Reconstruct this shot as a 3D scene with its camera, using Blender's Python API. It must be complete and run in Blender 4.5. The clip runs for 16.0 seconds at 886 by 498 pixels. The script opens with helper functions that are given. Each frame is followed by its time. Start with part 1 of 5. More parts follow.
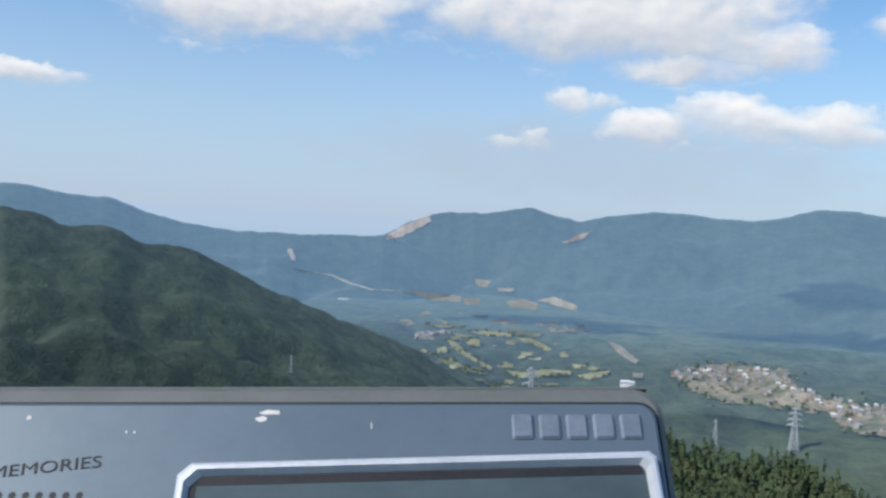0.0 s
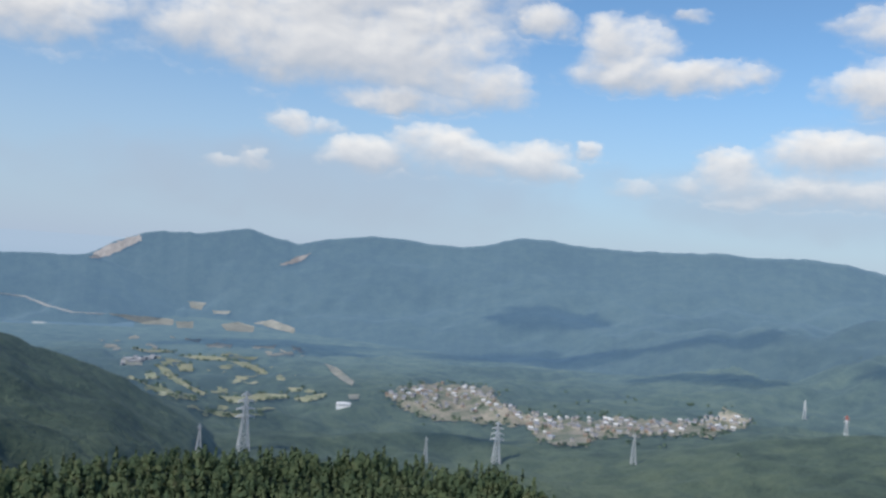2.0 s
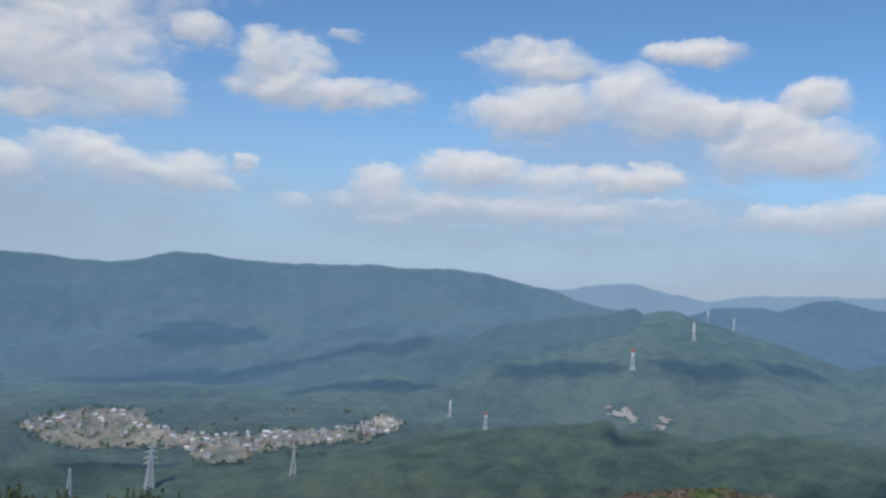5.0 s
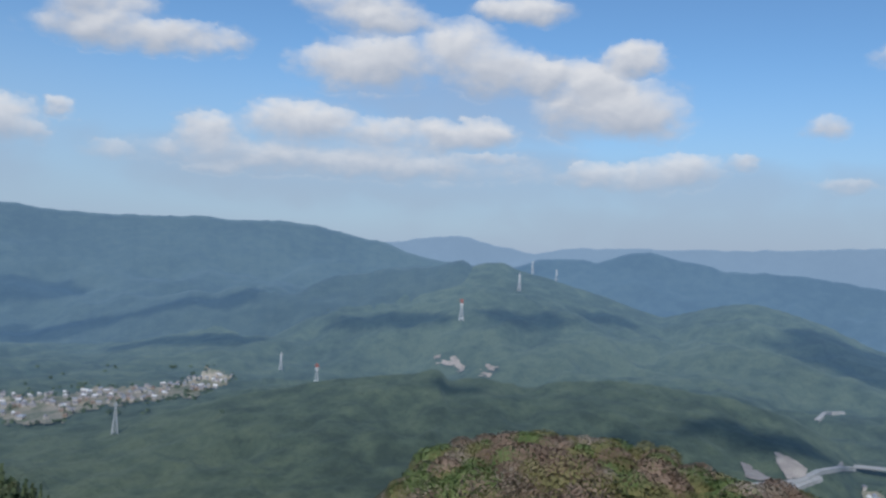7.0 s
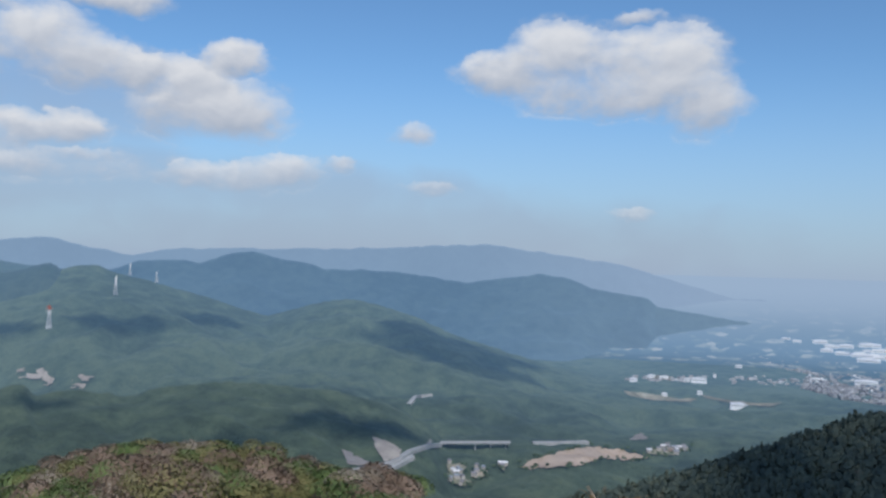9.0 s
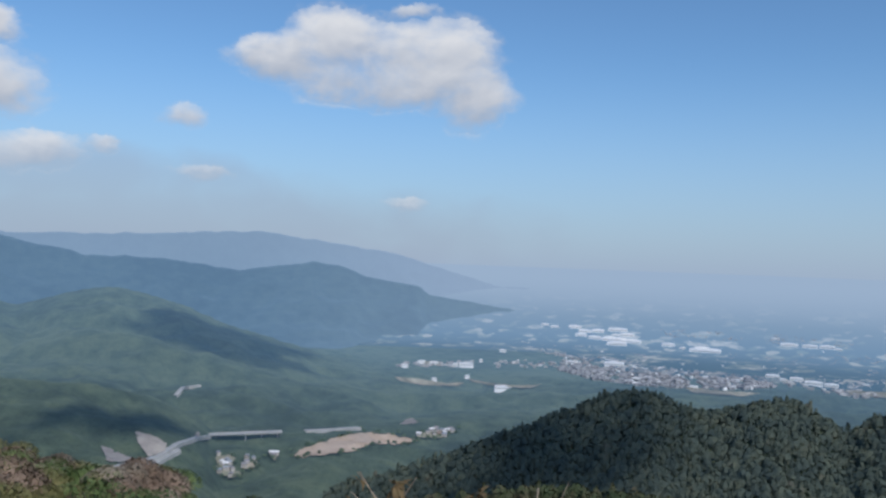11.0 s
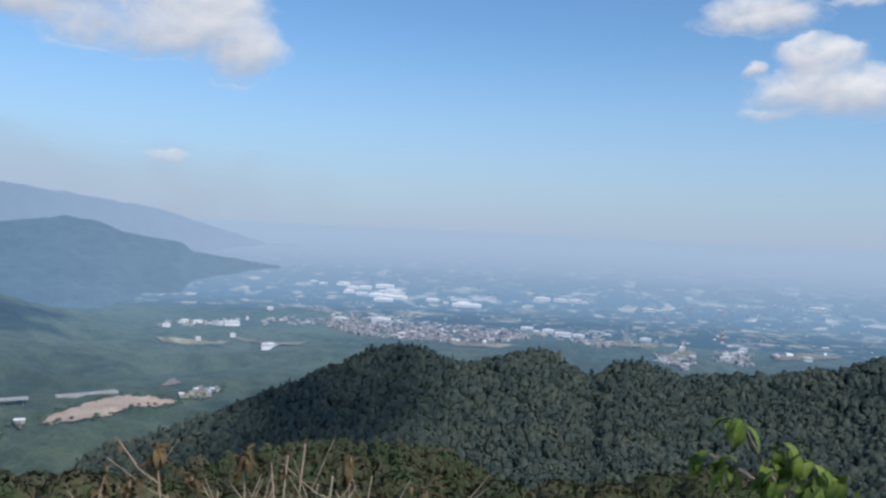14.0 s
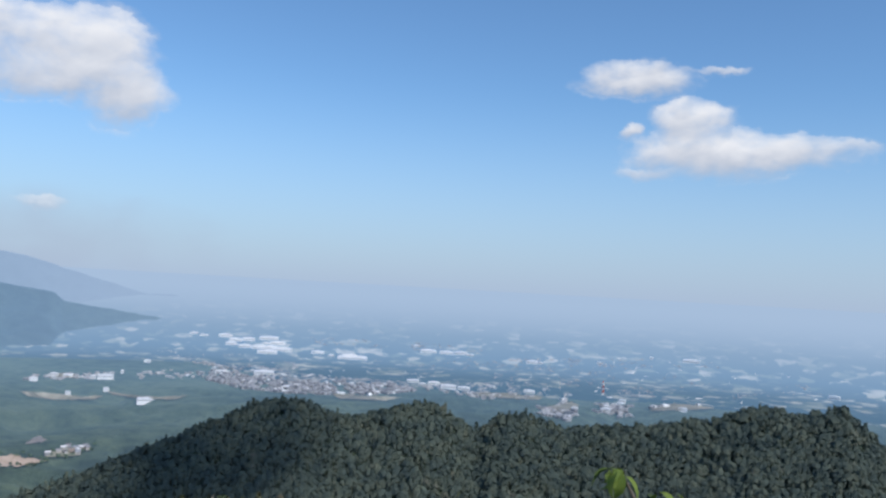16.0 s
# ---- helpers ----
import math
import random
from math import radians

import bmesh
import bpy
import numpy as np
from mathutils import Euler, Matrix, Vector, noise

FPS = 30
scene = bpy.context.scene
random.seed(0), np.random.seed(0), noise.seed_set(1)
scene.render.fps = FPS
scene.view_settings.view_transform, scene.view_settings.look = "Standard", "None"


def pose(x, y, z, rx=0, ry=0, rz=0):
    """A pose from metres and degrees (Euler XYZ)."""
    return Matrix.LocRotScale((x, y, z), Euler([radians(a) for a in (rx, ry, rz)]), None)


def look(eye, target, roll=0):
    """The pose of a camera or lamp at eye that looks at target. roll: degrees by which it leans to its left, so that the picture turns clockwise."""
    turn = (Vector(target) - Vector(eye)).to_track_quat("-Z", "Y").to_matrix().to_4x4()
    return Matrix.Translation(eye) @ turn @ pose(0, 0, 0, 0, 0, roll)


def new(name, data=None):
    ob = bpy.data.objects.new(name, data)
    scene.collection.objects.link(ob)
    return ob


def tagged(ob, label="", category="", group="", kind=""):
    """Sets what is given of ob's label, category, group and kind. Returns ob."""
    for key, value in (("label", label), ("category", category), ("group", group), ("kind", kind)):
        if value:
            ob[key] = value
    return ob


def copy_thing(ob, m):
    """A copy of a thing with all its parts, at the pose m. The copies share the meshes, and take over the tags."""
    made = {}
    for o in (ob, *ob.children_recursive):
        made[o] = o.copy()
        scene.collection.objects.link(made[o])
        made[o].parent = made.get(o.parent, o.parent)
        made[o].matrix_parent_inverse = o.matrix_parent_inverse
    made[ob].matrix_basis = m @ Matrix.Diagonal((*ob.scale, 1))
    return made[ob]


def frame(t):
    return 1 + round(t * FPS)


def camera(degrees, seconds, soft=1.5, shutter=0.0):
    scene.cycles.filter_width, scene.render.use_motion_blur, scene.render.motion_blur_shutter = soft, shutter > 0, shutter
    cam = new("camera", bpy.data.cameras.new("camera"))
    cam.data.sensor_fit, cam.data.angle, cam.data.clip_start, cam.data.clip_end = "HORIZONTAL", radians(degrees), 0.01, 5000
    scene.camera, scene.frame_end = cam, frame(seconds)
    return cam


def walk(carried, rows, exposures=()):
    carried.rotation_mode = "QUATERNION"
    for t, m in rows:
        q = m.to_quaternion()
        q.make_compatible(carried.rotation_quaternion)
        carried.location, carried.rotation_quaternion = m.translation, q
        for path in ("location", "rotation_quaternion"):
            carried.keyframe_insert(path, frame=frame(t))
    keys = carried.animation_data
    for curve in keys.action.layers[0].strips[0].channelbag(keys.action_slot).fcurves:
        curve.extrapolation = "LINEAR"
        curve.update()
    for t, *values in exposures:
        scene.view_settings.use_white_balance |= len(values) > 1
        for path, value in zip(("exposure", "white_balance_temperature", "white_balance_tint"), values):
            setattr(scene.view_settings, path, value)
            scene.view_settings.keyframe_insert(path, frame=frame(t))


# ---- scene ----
# the eye is the origin, at the edge of the summit: heading, pitch and roll of each moment, in degrees
WALK = [
    (0.0, 88.18, -2.96, 0.15),
    (0.5, 89.77, -4.04, -3.28),
    (1.0, 91.29, -4.78, -6.31),
    (1.5, 91.04, -4.58, -12.70),
    (2.0, 90.73, -4.11, -17.76),
    (2.5, 90.95, -3.85, -21.56),
    (3.0, 91.34, -3.80, -25.04),
    (3.5, 91.61, -4.23, -28.37),
    (4.0, 92.47, -4.67, -31.94),
    (4.5, 92.95, -3.66, -35.89),
    (4.7, 92.95, -3.27, -37.58),
    (7.0, 90.33, -2.85, -50.23),
    (7.5, 90.09, -2.63, -58.88),
    (8.0, 90.17, -2.86, -66.92),
    (8.5, 90.54, -2.35, -71.36),
    (9.0, 91.27, -1.66, -75.27),
    (9.5, 91.89, -1.93, -79.99),
    (10.0, 92.19, -2.27, -84.37),
    (10.2, 92.21, -2.14, -85.64),
    (12.3, 87.95, -1.58, -94.60),
    (12.5, 87.72, -1.12, -95.35),
    (13.0, 87.40, -1.21, -97.79),
    (13.5, 88.02, -2.04, -100.83),
    (14.0, 88.83, -2.72, -104.41),
    (14.5, 89.68, -4.57, -107.64),
    (15.0, 90.45, -3.59, -108.96),
    (15.5, 91.77, -3.01, -109.95),
    (16.0, 92.54, -3.24, -111.67),
]

SHIFT = {0.0: (0.0, 0.0, 0.0), 0.5: (0.004, 0.0, 0.0133), 1.0: (0.009, 0.0, 0.030)}
REST = (0.010, 0.0, 0.034)
cam = camera(52.75, 16.0, soft=2.6)
walk(cam, [(t, pose(*SHIFT.get(t, REST), rx, ry, rz)) for t, rx, ry, rz in WALK],
     [(0.0, 0.20, 6650, 11), (0.8, 0.10, 6650, 11), (3.5, 0.0, 6650, 11), (4.7, -0.22, 6270, 12), (7.0, -0.24, 6250, 12), (10.2, -0.24, 6250, 12), (12.5, -0.19, 6300, 13), (13.3, -0.10, 6300, 13), (14.5, -0.02, 6300, 13), (16.0, 0.02, 6300, 13)])

# ---- light ----
SUN_AZ, SUN_EL = -118.0, 44.0    # degrees, clockwise from the first view's heading, and above the horizon


def way(az, el):
    a, e = radians(az), radians(el)
    return Vector((math.sin(a) * math.cos(e), math.cos(a) * math.cos(e), math.sin(e)))


sun = new("sun", bpy.data.lights.new("sun", "SUN"))
sun.data.energy, sun.data.angle, sun.data.color = 3.2, radians(1.2), (1.0, 0.95, 0.88)
sun.matrix_world = look(way(SUN_AZ, SUN_EL) * 100, (0, 0, 0))


# ---- node helpers ----
class Nodes:
    """Short forms for building a node tree."""

    def __init__(self, tree):
        self.t = tree
        tree.nodes.clear()

    def add(self, kind, ins=None, **props):
        n = self.t.nodes.new(kind)
        for k, v in props.items():
            setattr(n, k, v)
        for k, v in (ins or {}).items():
            self.put(n, k, v)
        return n

    def put(self, n, k, v):
        if isinstance(v, bpy.types.NodeSocket):
            self.t.links.new(v, n.inputs[k])
        else:
            n.inputs[k].default_value = v

    def m(self, op, a, b=0.0, c=0.0, clamp=False):
        return self.add("ShaderNodeMath", {0: a, 1: b, 2: c}, operation=op, use_clamp=clamp).outputs[0]

    def v(self, op, a, b=(0, 0, 0)):
        n = self.add("ShaderNodeVectorMath", {0: a, 1: b}, operation=op)
        return n.outputs["Value"] if op in ("LENGTH", "DOT_PRODUCT", "DISTANCE") else n.outputs[0]

    def noise(self, vec, scale, detail=4.0, rough=0.55, distort=0.0):
        return self.add("ShaderNodeTexNoise", {"Vector": vec, "Scale": scale, "Detail": detail, "Roughness": rough, "Distortion": distort}).outputs[0]

    def ramp(self, fac, *stops):
        n = self.add("ShaderNodeValToRGB", {0: fac})
        while len(n.color_ramp.elements) < len(stops):
            n.color_ramp.elements.new(0.5)
        for e, (p, c) in zip(n.color_ramp.elements, stops):
            e.position, e.color = p, (*c, 1) if len(c) == 3 else c
        return n.outputs[0]

    def step(self, x, lo, hi):
        n = self.add("ShaderNodeMapRange", {0: x, 1: lo, 2: hi, 3: 0.0, 4: 1.0}, interpolation_type="SMOOTHSTEP")
        return n.outputs[0]

    def mix(self, f, a, b):
        n = self.add("ShaderNodeMix", data_type="RGBA", clamp_factor=True)
        self.put(n, 0, f), self.put(n, 6, a), self.put(n, 7, b)
        return n.outputs[2]


def rgb(c):
    return (*c, 1.0)


# ---- sky: clear blue with a hazy foot, and fair-weather clouds, heading and height in degrees ----
# each cloud: its puffs (heading, height, half width, half height)
CLOUDS = []
CLOUDS.append([(-11.61, 12.56, 7.25, 1.88), (-15.00, 12.02, 3.99, 1.67), (-6.70, 12.84, 3.26, 1.52)])
CLOUDS.append([(-26.18, 7.27, 3.08, 0.58)])
CLOUDS.append([(3.77, 13.30, 5.44, 2.10), (10.75, 14.42, 7.97, 3.08), (8.76, 12.34, 5.80, 2.10), (15.98, 12.46, 4.35, 2.75), (20.46, 10.94, 1.99, 1.30), (13.99, 9.85, 3.99, 0.72), (11.60, 17.36, 10.15, 2.90)])
CLOUDS.append([(23.39, 15.31, 1.81, 0.94), (28.51, 13.44, 2.54, 1.88), (30.34, 12.13, 4.53, 0.94), (34.09, 11.96, 1.81, 0.51), (27.36, 14.77, 1.45, 1.23), (32.31, 15.90, 1.09, 0.51)])
CLOUDS.append([(7.49, 8.03, 1.38, 1.01), (9.64, 7.77, 1.45, 0.72), (12.44, 6.34, 2.54, 1.01), (16.56, 7.01, 2.54, 1.30), (19.69, 6.51, 2.17, 0.94), (22.94, 6.61, 2.36, 1.09), (25.14, 5.96, 1.27, 0.65), (3.52, 5.22, 1.63, 0.58), (5.40, 5.47, 0.94, 0.69), (26.64, 7.39, 0.83, 0.47), (29.25, 5.30, 1.88, 0.72)])
CLOUDS.append([(39.54, 7.59, 2.54, 1.38), (41.50, 7.60, 2.90, 1.30), (35.49, 6.54, 1.99, 1.30), (45.92, 7.10, 2.90, 1.09), (49.76, 7.37, 2.17, 0.94), (52.60, 7.72, 1.81, 0.94), (43.26, 5.62, 10.15, 0.94), (35.57, 4.73, 1.81, 0.47), (52.67, 6.13, 2.90, 0.47)])
CLOUDS.append([(42.67, 11.26, 2.54, 1.09), (46.39, 11.96, 3.99, 1.56), (50.93, 12.67, 2.72, 1.81), (53.13, 11.62, 2.54, 1.38), (46.27, 14.40, 2.90, 0.72), (55.12, 15.30, 2.54, 0.54), (33.72, 12.27, 2.90, 0.94)])
CLOUDS.append([(58.58, 11.22, 2.54, 1.20), (60.11, 9.53, 3.99, 1.88), (62.31, 8.90, 2.72, 1.45), (61.77, 12.56, 1.88, 0.94), (56.04, 11.09, 2.17, 1.01)])
CLOUDS.append([(61.75, 5.32, 2.54, 0.87), (64.97, 5.80, 2.17, 0.94), (68.33, 6.36, 1.23, 0.54), (73.09, 8.45, 1.52, 0.83), (73.92, 5.07, 2.03, 0.47)])
CLOUDS.append([(79.12, 12.48, 2.72, 1.23), (82.70, 13.20, 3.44, 1.88), (86.62, 12.48, 3.99, 2.10), (89.72, 12.76, 2.72, 2.10), (90.95, 10.69, 2.46, 1.74), (85.60, 11.11, 5.07, 1.16), (87.24, 15.67, 1.67, 0.47)])
CLOUDS.append([(86.83, 3.74, 1.67, 0.29)])
CLOUDS.append([(123.38, 13.63, 3.08, 0.94), (128.16, 14.18, 1.88, 0.29)])
CLOUDS.append([(126.79, 10.80, 1.88, 1.45), (128.04, 9.10, 3.99, 1.38), (131.97, 9.12, 3.99, 0.94), (135.09, 9.54, 2.17, 0.65), (124.69, 7.89, 2.36, 0.47), (123.01, 10.41, 0.54, 0.54), (126.23, 11.83, 0.72, 0.65)])
CLOUDS.append([(44.62, 14.82, 3.26, 1.23), (54.58, 15.32, 2.83, 0.72), (60.04, 5.38, 2.17, 0.87)])

world = bpy.data.worlds.new("sky")
scene.world = world
world.use_nodes = True
w = Nodes(world.node_tree)
sky = w.add("ShaderNodeTexSky", sky_type="NISHITA", sun_disc=False, sun_elevation=radians(SUN_EL), sun_rotation=radians(SUN_AZ),
            altitude=600.0, air_density=1.0, dust_density=0.6, ozone_density=2.0)
spot = w.add("ShaderNodeTexCoord").outputs["Generated"]
sx = w.add("ShaderNodeSeparateXYZ", {0: spot})
head = w.m("MULTIPLY", w.m("ARCTAN2", sx.outputs[0], sx.outputs[1]), 180 / math.pi)
high = w.m("MULTIPLY", w.m("ARCSINE", sx.outputs[2]), 180 / math.pi)
place = w.add("ShaderNodeCombineXYZ", {0: head, 1: high, 2: 0.0}).outputs[0]
stretched = w.v("MULTIPLY", place, (0.8, 1.15, 1.0))
n_low = w.noise(stretched, 0.32, 4.0, 0.44, 0.3)
n_up = w.noise(w.v("ADD", stretched, (-0.25, 0.5, 0.0)), 0.32, 4.0, 0.44, 0.3)
n_fine = w.noise(stretched, 1.0, 4.0, 0.55, 0.2)
swirl = w.add("ShaderNodeTexNoise", {"Vector": stretched, "Scale": 0.42, "Detail": 3.0, "Roughness": 0.6}).outputs["Color"]
curl = w.add("ShaderNodeTexNoise", {"Vector": stretched, "Scale": 1.5, "Detail": 3.0, "Roughness": 0.6}).outputs["Color"]
bent = w.v("ADD", place, w.v("MULTIPLY", w.v("SUBTRACT", swirl, (0.5, 0.5, 0.5)), (2.6, 1.3, 0)))
bent = w.v("ADD", bent, w.v("MULTIPLY", w.v("SUBTRACT", curl, (0.5, 0.5, 0.5)), (1.0, 0.6, 0)))
body, lift, weight = None, None, None
for cloud in CLOUDS:
    for a0, e0, ra, re in cloud:
        q = w.v("MULTIPLY", w.v("SUBTRACT", bent, (a0, e0, 0)), (0.77 / ra, 0.77 / re, 0))
        d = w.m("SUBTRACT", 1.0 if ra * re > 1.5 else 0.62, w.v("DOT_PRODUCT", q, q))
        k = w.m("MAXIMUM", d, 0.0)
        up = w.m("MULTIPLY", k, w.m("MULTIPLY", w.v("DOT_PRODUCT", q, (0, 1, 0)), 1.0))
        body = d if body is None else w.m("SMOOTH_MAX", body, d, 0.5)
        lift = up if lift is None else w.m("ADD", lift, up)
        weight = k if weight is None else w.m("ADD", weight, k)
rough = w.m("MULTIPLY_ADD", w.m("SUBTRACT", n_low, 0.5), 1.7, w.m("MULTIPLY", w.m("SUBTRACT", n_fine, 0.5), 0.8))
cover = w.m("ADD", body, rough)
top = w.m("DIVIDE", lift, w.m("ADD", weight, 0.02))
thick = w.step(w.m("MULTIPLY_ADD", top, 0.22, cover), -0.30, 1.05)
relief = w.m("SUBTRACT", n_low, n_up)
shine = w.m("ADD", w.m("MULTIPLY_ADD", top, 0.34, 0.68), w.m("MULTIPLY", relief, 0.7), clamp=False)
shine = w.m("MINIMUM", w.m("MAXIMUM", shine, 0.46), 0.93)
white = w.ramp(shine, (0.40, (0.45, 0.52, 0.62)), (0.62, (0.62, 0.66, 0.72)), (0.90, (0.90, 0.91, 0.91)))
foot = w.step(high, w.m("MULTIPLY_ADD", w.step(head, 60.0, -10.0), 5.0, 14.0), -2.5)
tint = w.v("MULTIPLY", sky.outputs[0], (0.79, 1.05, 1.20))
clear = w.add("ShaderNodeBackground", {0: tint, 1: 0.115})
hazy = w.add("ShaderNodeBackground", {0: (0.393, 0.496, 0.655, 1), 1: 1.0})
puffs = w.add("ShaderNodeBackground", {0: white, 1: 0.95})
air = w.add("ShaderNodeMixShader", {0: w.m("MULTIPLY", w.m("POWER", foot, 1.15), 0.94), 1: clear.outputs[0], 2: hazy.outputs[0]})
veil = None
for a0, e0, ra, re in ((9.76, 4.34, 20, 3.2), (45.87, 4.88, 22, 3.0), (66.06, 4.50, 16, 2.4), (53.03, 9.70, 13, 3.0), (72.0, 2.0, 27, 3.6)):
    q = w.v("MULTIPLY", w.v("SUBTRACT", place, (a0, e0, 0)), (1 / ra, 1 / re, 0))
    d = w.m("SUBTRACT", 1.0, w.v("DOT_PRODUCT", q, q))
    veil = d if veil is None else w.m("SMOOTH_MAX", veil, d, 0.3)
veil = w.m("MULTIPLY", w.step(w.m("ADD", veil, w.m("MULTIPLY", w.m("SUBTRACT", n_low, 0.5), 1.2)), -0.1, 1.0), 0.46)
milky = w.add("ShaderNodeBackground", {0: (0.390, 0.455, 0.570, 1), 1: 1.0})
air = w.add("ShaderNodeMixShader", {0: veil, 1: air.outputs[0], 2: milky.outputs[0]})
thick = w.m("MULTIPLY", thick, w.m("SUBTRACT", 1.0, w.m("MULTIPLY", w.step(high, 9.0, -1.0), 0.85)))
both = w.add("ShaderNodeMixShader", {0: w.m("MULTIPLY", thick, 0.96), 1: air.outputs[0], 2: puffs.outputs[0]})
w.add("ShaderNodeOutputWorld", {0: both.outputs[0]})


from mathutils.bvhtree import BVHTree

# ---- the land, in heading (degrees, clockwise) and distance (metres) round the summit ----
# crest lines of the hills: (heading, height above the eye's level in degrees)
WEST_MOUNTAIN = [
    (-26.52, -0.26), (-24.73, -0.62), (-23.20, -1.21), (-20.70, -1.10), (-18.73, -2.14), (-15.57, -2.42), (-13.66, -3.50),
    (-9.39, -5.30), (-6.49, -6.45), (-1.35, -8.22), (0.92, -9.68), (3.18, -10.95),
]
WEST_RANGE = [
    (-26.55, 0.90), (-25.38, 0.88), (-22.95, 0.43), (-20.44, 0.35), (-19.13, -0.20), (-16.47, -0.89), (-13.07, -1.29),
    (-11.34, -1.28), (-8.16, -1.31), (-3.51, -1.11),
]
BUTTE_RANGE = [
    (-3.92, -1.14), (-2.63, -0.34), (-0.99, 0.33), (0.36, 0.58), (2.46, 0.61), (4.55, 1.00), (5.42, 1.17), (6.72, 0.71),
    (8.54, 0.39), (10.32, 0.83), (13.18, 1.20), (14.99, 1.14), (16.81, 1.01), (17.47, 0.97), (18.79, 0.89), (20.78, 1.22),
    (22.62, 1.81), (24.54, 1.73), (26.30, 1.54), (28.44, 1.41), (31.31, 1.49), (32.76, 1.44), (34.57, 1.67), (37.11, 1.51),
    (40.02, 1.63), (42.21, 1.39), (44.41, 0.89), (46.58, 0.52), (48.37, -0.15), (51.47, -0.66),
]
MAST_HILL = [
    (43.67, -2.84), (47.25, -1.92), (50.12, -1.08), (53.00, -0.41), (54.07, -0.25), (55.55, -0.84), (58.10, -1.43), (60.25, -2.02),
    (62.74, -2.77), (64.47, -3.29), (64.48, -3.11), (67.26, -2.34), (69.40, -2.00), (70.85, -2.25), (73.77, -3.07),
    (75.98, -4.09), (78.90, -4.89), (81.44, -5.70), (85.02, -6.60),
]
MIDDLE_HILL = [
    (23.41, -12.57), (26.23, -11.89), (29.81, -11.46), (33.33, -10.48), (36.82, -9.46), (44.10, -8.06), (47.54, -7.67),
    (50.45, -7.18), (50.94, -7.99), (53.01, -7.61), (55.92, -7.98), (58.41, -7.54), (61.92, -7.21), (65.37, -7.46),
    (68.72, -7.84), (71.96, -8.67), (74.50, -10.00),
]
CEDAR_SPUR = [
    (-22.36, -12.43), (-19.31, -13.14), (-16.07, -14.50), (-11.47, -14.21), (-8.78, -13.52), (-4.58, -13.25), (-1.02, -12.94),
    (3.30, -12.52), (6.95, -12.77), (9.80, -12.52), (11.97, -12.83), (14.06, -12.27), (16.55, -12.83), (18.96, -13.18),
    (22.26, -12.71), (23.03, -13.15), (25.24, -13.66),
]
MOUND = [
    (48.40, -15.48), (50.49, -12.56), (52.11, -11.76), (54.48, -11.43), (56.90, -10.89), (59.39, -11.02), (62.27, -11.28),
    (64.45, -11.55), (66.67, -12.32), (69.26, -13.22), (71.86, -14.43),
]
DARK_RIDGE = [
    (83.44, -13.89), (86.91, -12.99), (90.31, -11.90), (93.60, -10.48), (95.93, -9.65), (96.77, -9.07), (98.08, -8.70),
    (100.23, -7.56), (102.63, -7.09), (103.72, -7.47), (104.46, -7.90), (105.91, -8.16), (107.35, -8.09), (108.05, -7.74),
    (108.76, -7.46), (110.19, -7.25), (111.27, -7.12), (112.36, -7.41), (113.12, -8.00), (113.86, -8.55), (114.76, -8.60),
    (115.27, -8.01), (115.78, -7.56), (116.67, -7.39), (117.56, -7.51), (118.46, -7.79), (119.18, -8.02), (120.24, -8.11),
    (121.62, -7.90), (123.33, -7.65), (125.03, -7.57), (126.68, -7.19), (127.66, -6.89), (128.32, -7.03), (129.59, -6.51),
    (130.21, -6.15), (130.99, -5.88), (131.78, -5.94), (132.70, -5.88), (133.33, -6.14), (134.23, -6.05), (135.12, -5.76),
    (135.99, -5.45),
]
GREEN_HUMP = [
    (85.38, -15.74), (88.94, -14.76), (92.56, -14.07), (96.20, -13.32), (101.66, -13.32), (105.25, -13.65), (107.04, -14.56),
    (110.54, -15.96),
]
BRUSH_SLOPE = [
    (68.97, -13.53), (70.76, -13.83), (72.61, -15.09), (75.17, -16.24), (77.79, -16.10), (81.87, -15.63), (84.68, -16.22),
    (87.55, -17.12), (112.82, -16.60), (119.58, -15.08), (125.85, -14.10),
]
FAR_SOUTH = [
    (44.90, 0.42), (47.08, 0.61), (49.63, 1.09), (51.82, 1.18), (53.67, 0.70), (56.21, 0.28), (58.17, 0.75), (64.32, 0.97),
    (69.30, 1.13), (77.99, 1.67), (81.61, 1.23), (84.48, 0.84), (86.60, 0.54), (90.09, -0.43), (92.30, -1.04), (93.45, -1.36),
    (95.22, -1.34),
]
FAR_HILLS = [
    (56.23, -0.08), (58.38, 0.10), (60.16, -0.06), (61.88, 0.56), (63.61, 0.74), (65.00, 0.35), (67.18, -0.01), (67.71, -0.21),
    (72.22, -0.23), (76.60, -0.83), (79.49, -0.45), (81.29, -0.14), (83.09, -0.34), (85.23, -1.10), (88.39, -1.53), (88.71, -2.00),
    (92.34, -2.49), (94.52, -2.81),
]


def true_range(r):
    """Past 2.5 km the land is drawn together, keeping its angles, so that 60 km end at 4.8 km."""
    return np.where(r < 2500, r, 2500 / np.maximum(1e-3, 1 - (np.maximum(r, 2500) - 2500) / 2400))


def lattice(ix, iy, seed):
    h = (ix * 374761393 + iy * 668265263 + seed * 2147483647) & 0xFFFFFFFF
    h = ((h ^ (h >> 13)) * 1274126177) & 0xFFFFFFFF
    return ((h ^ (h >> 16)) & 0xFFFF) / 65535.0


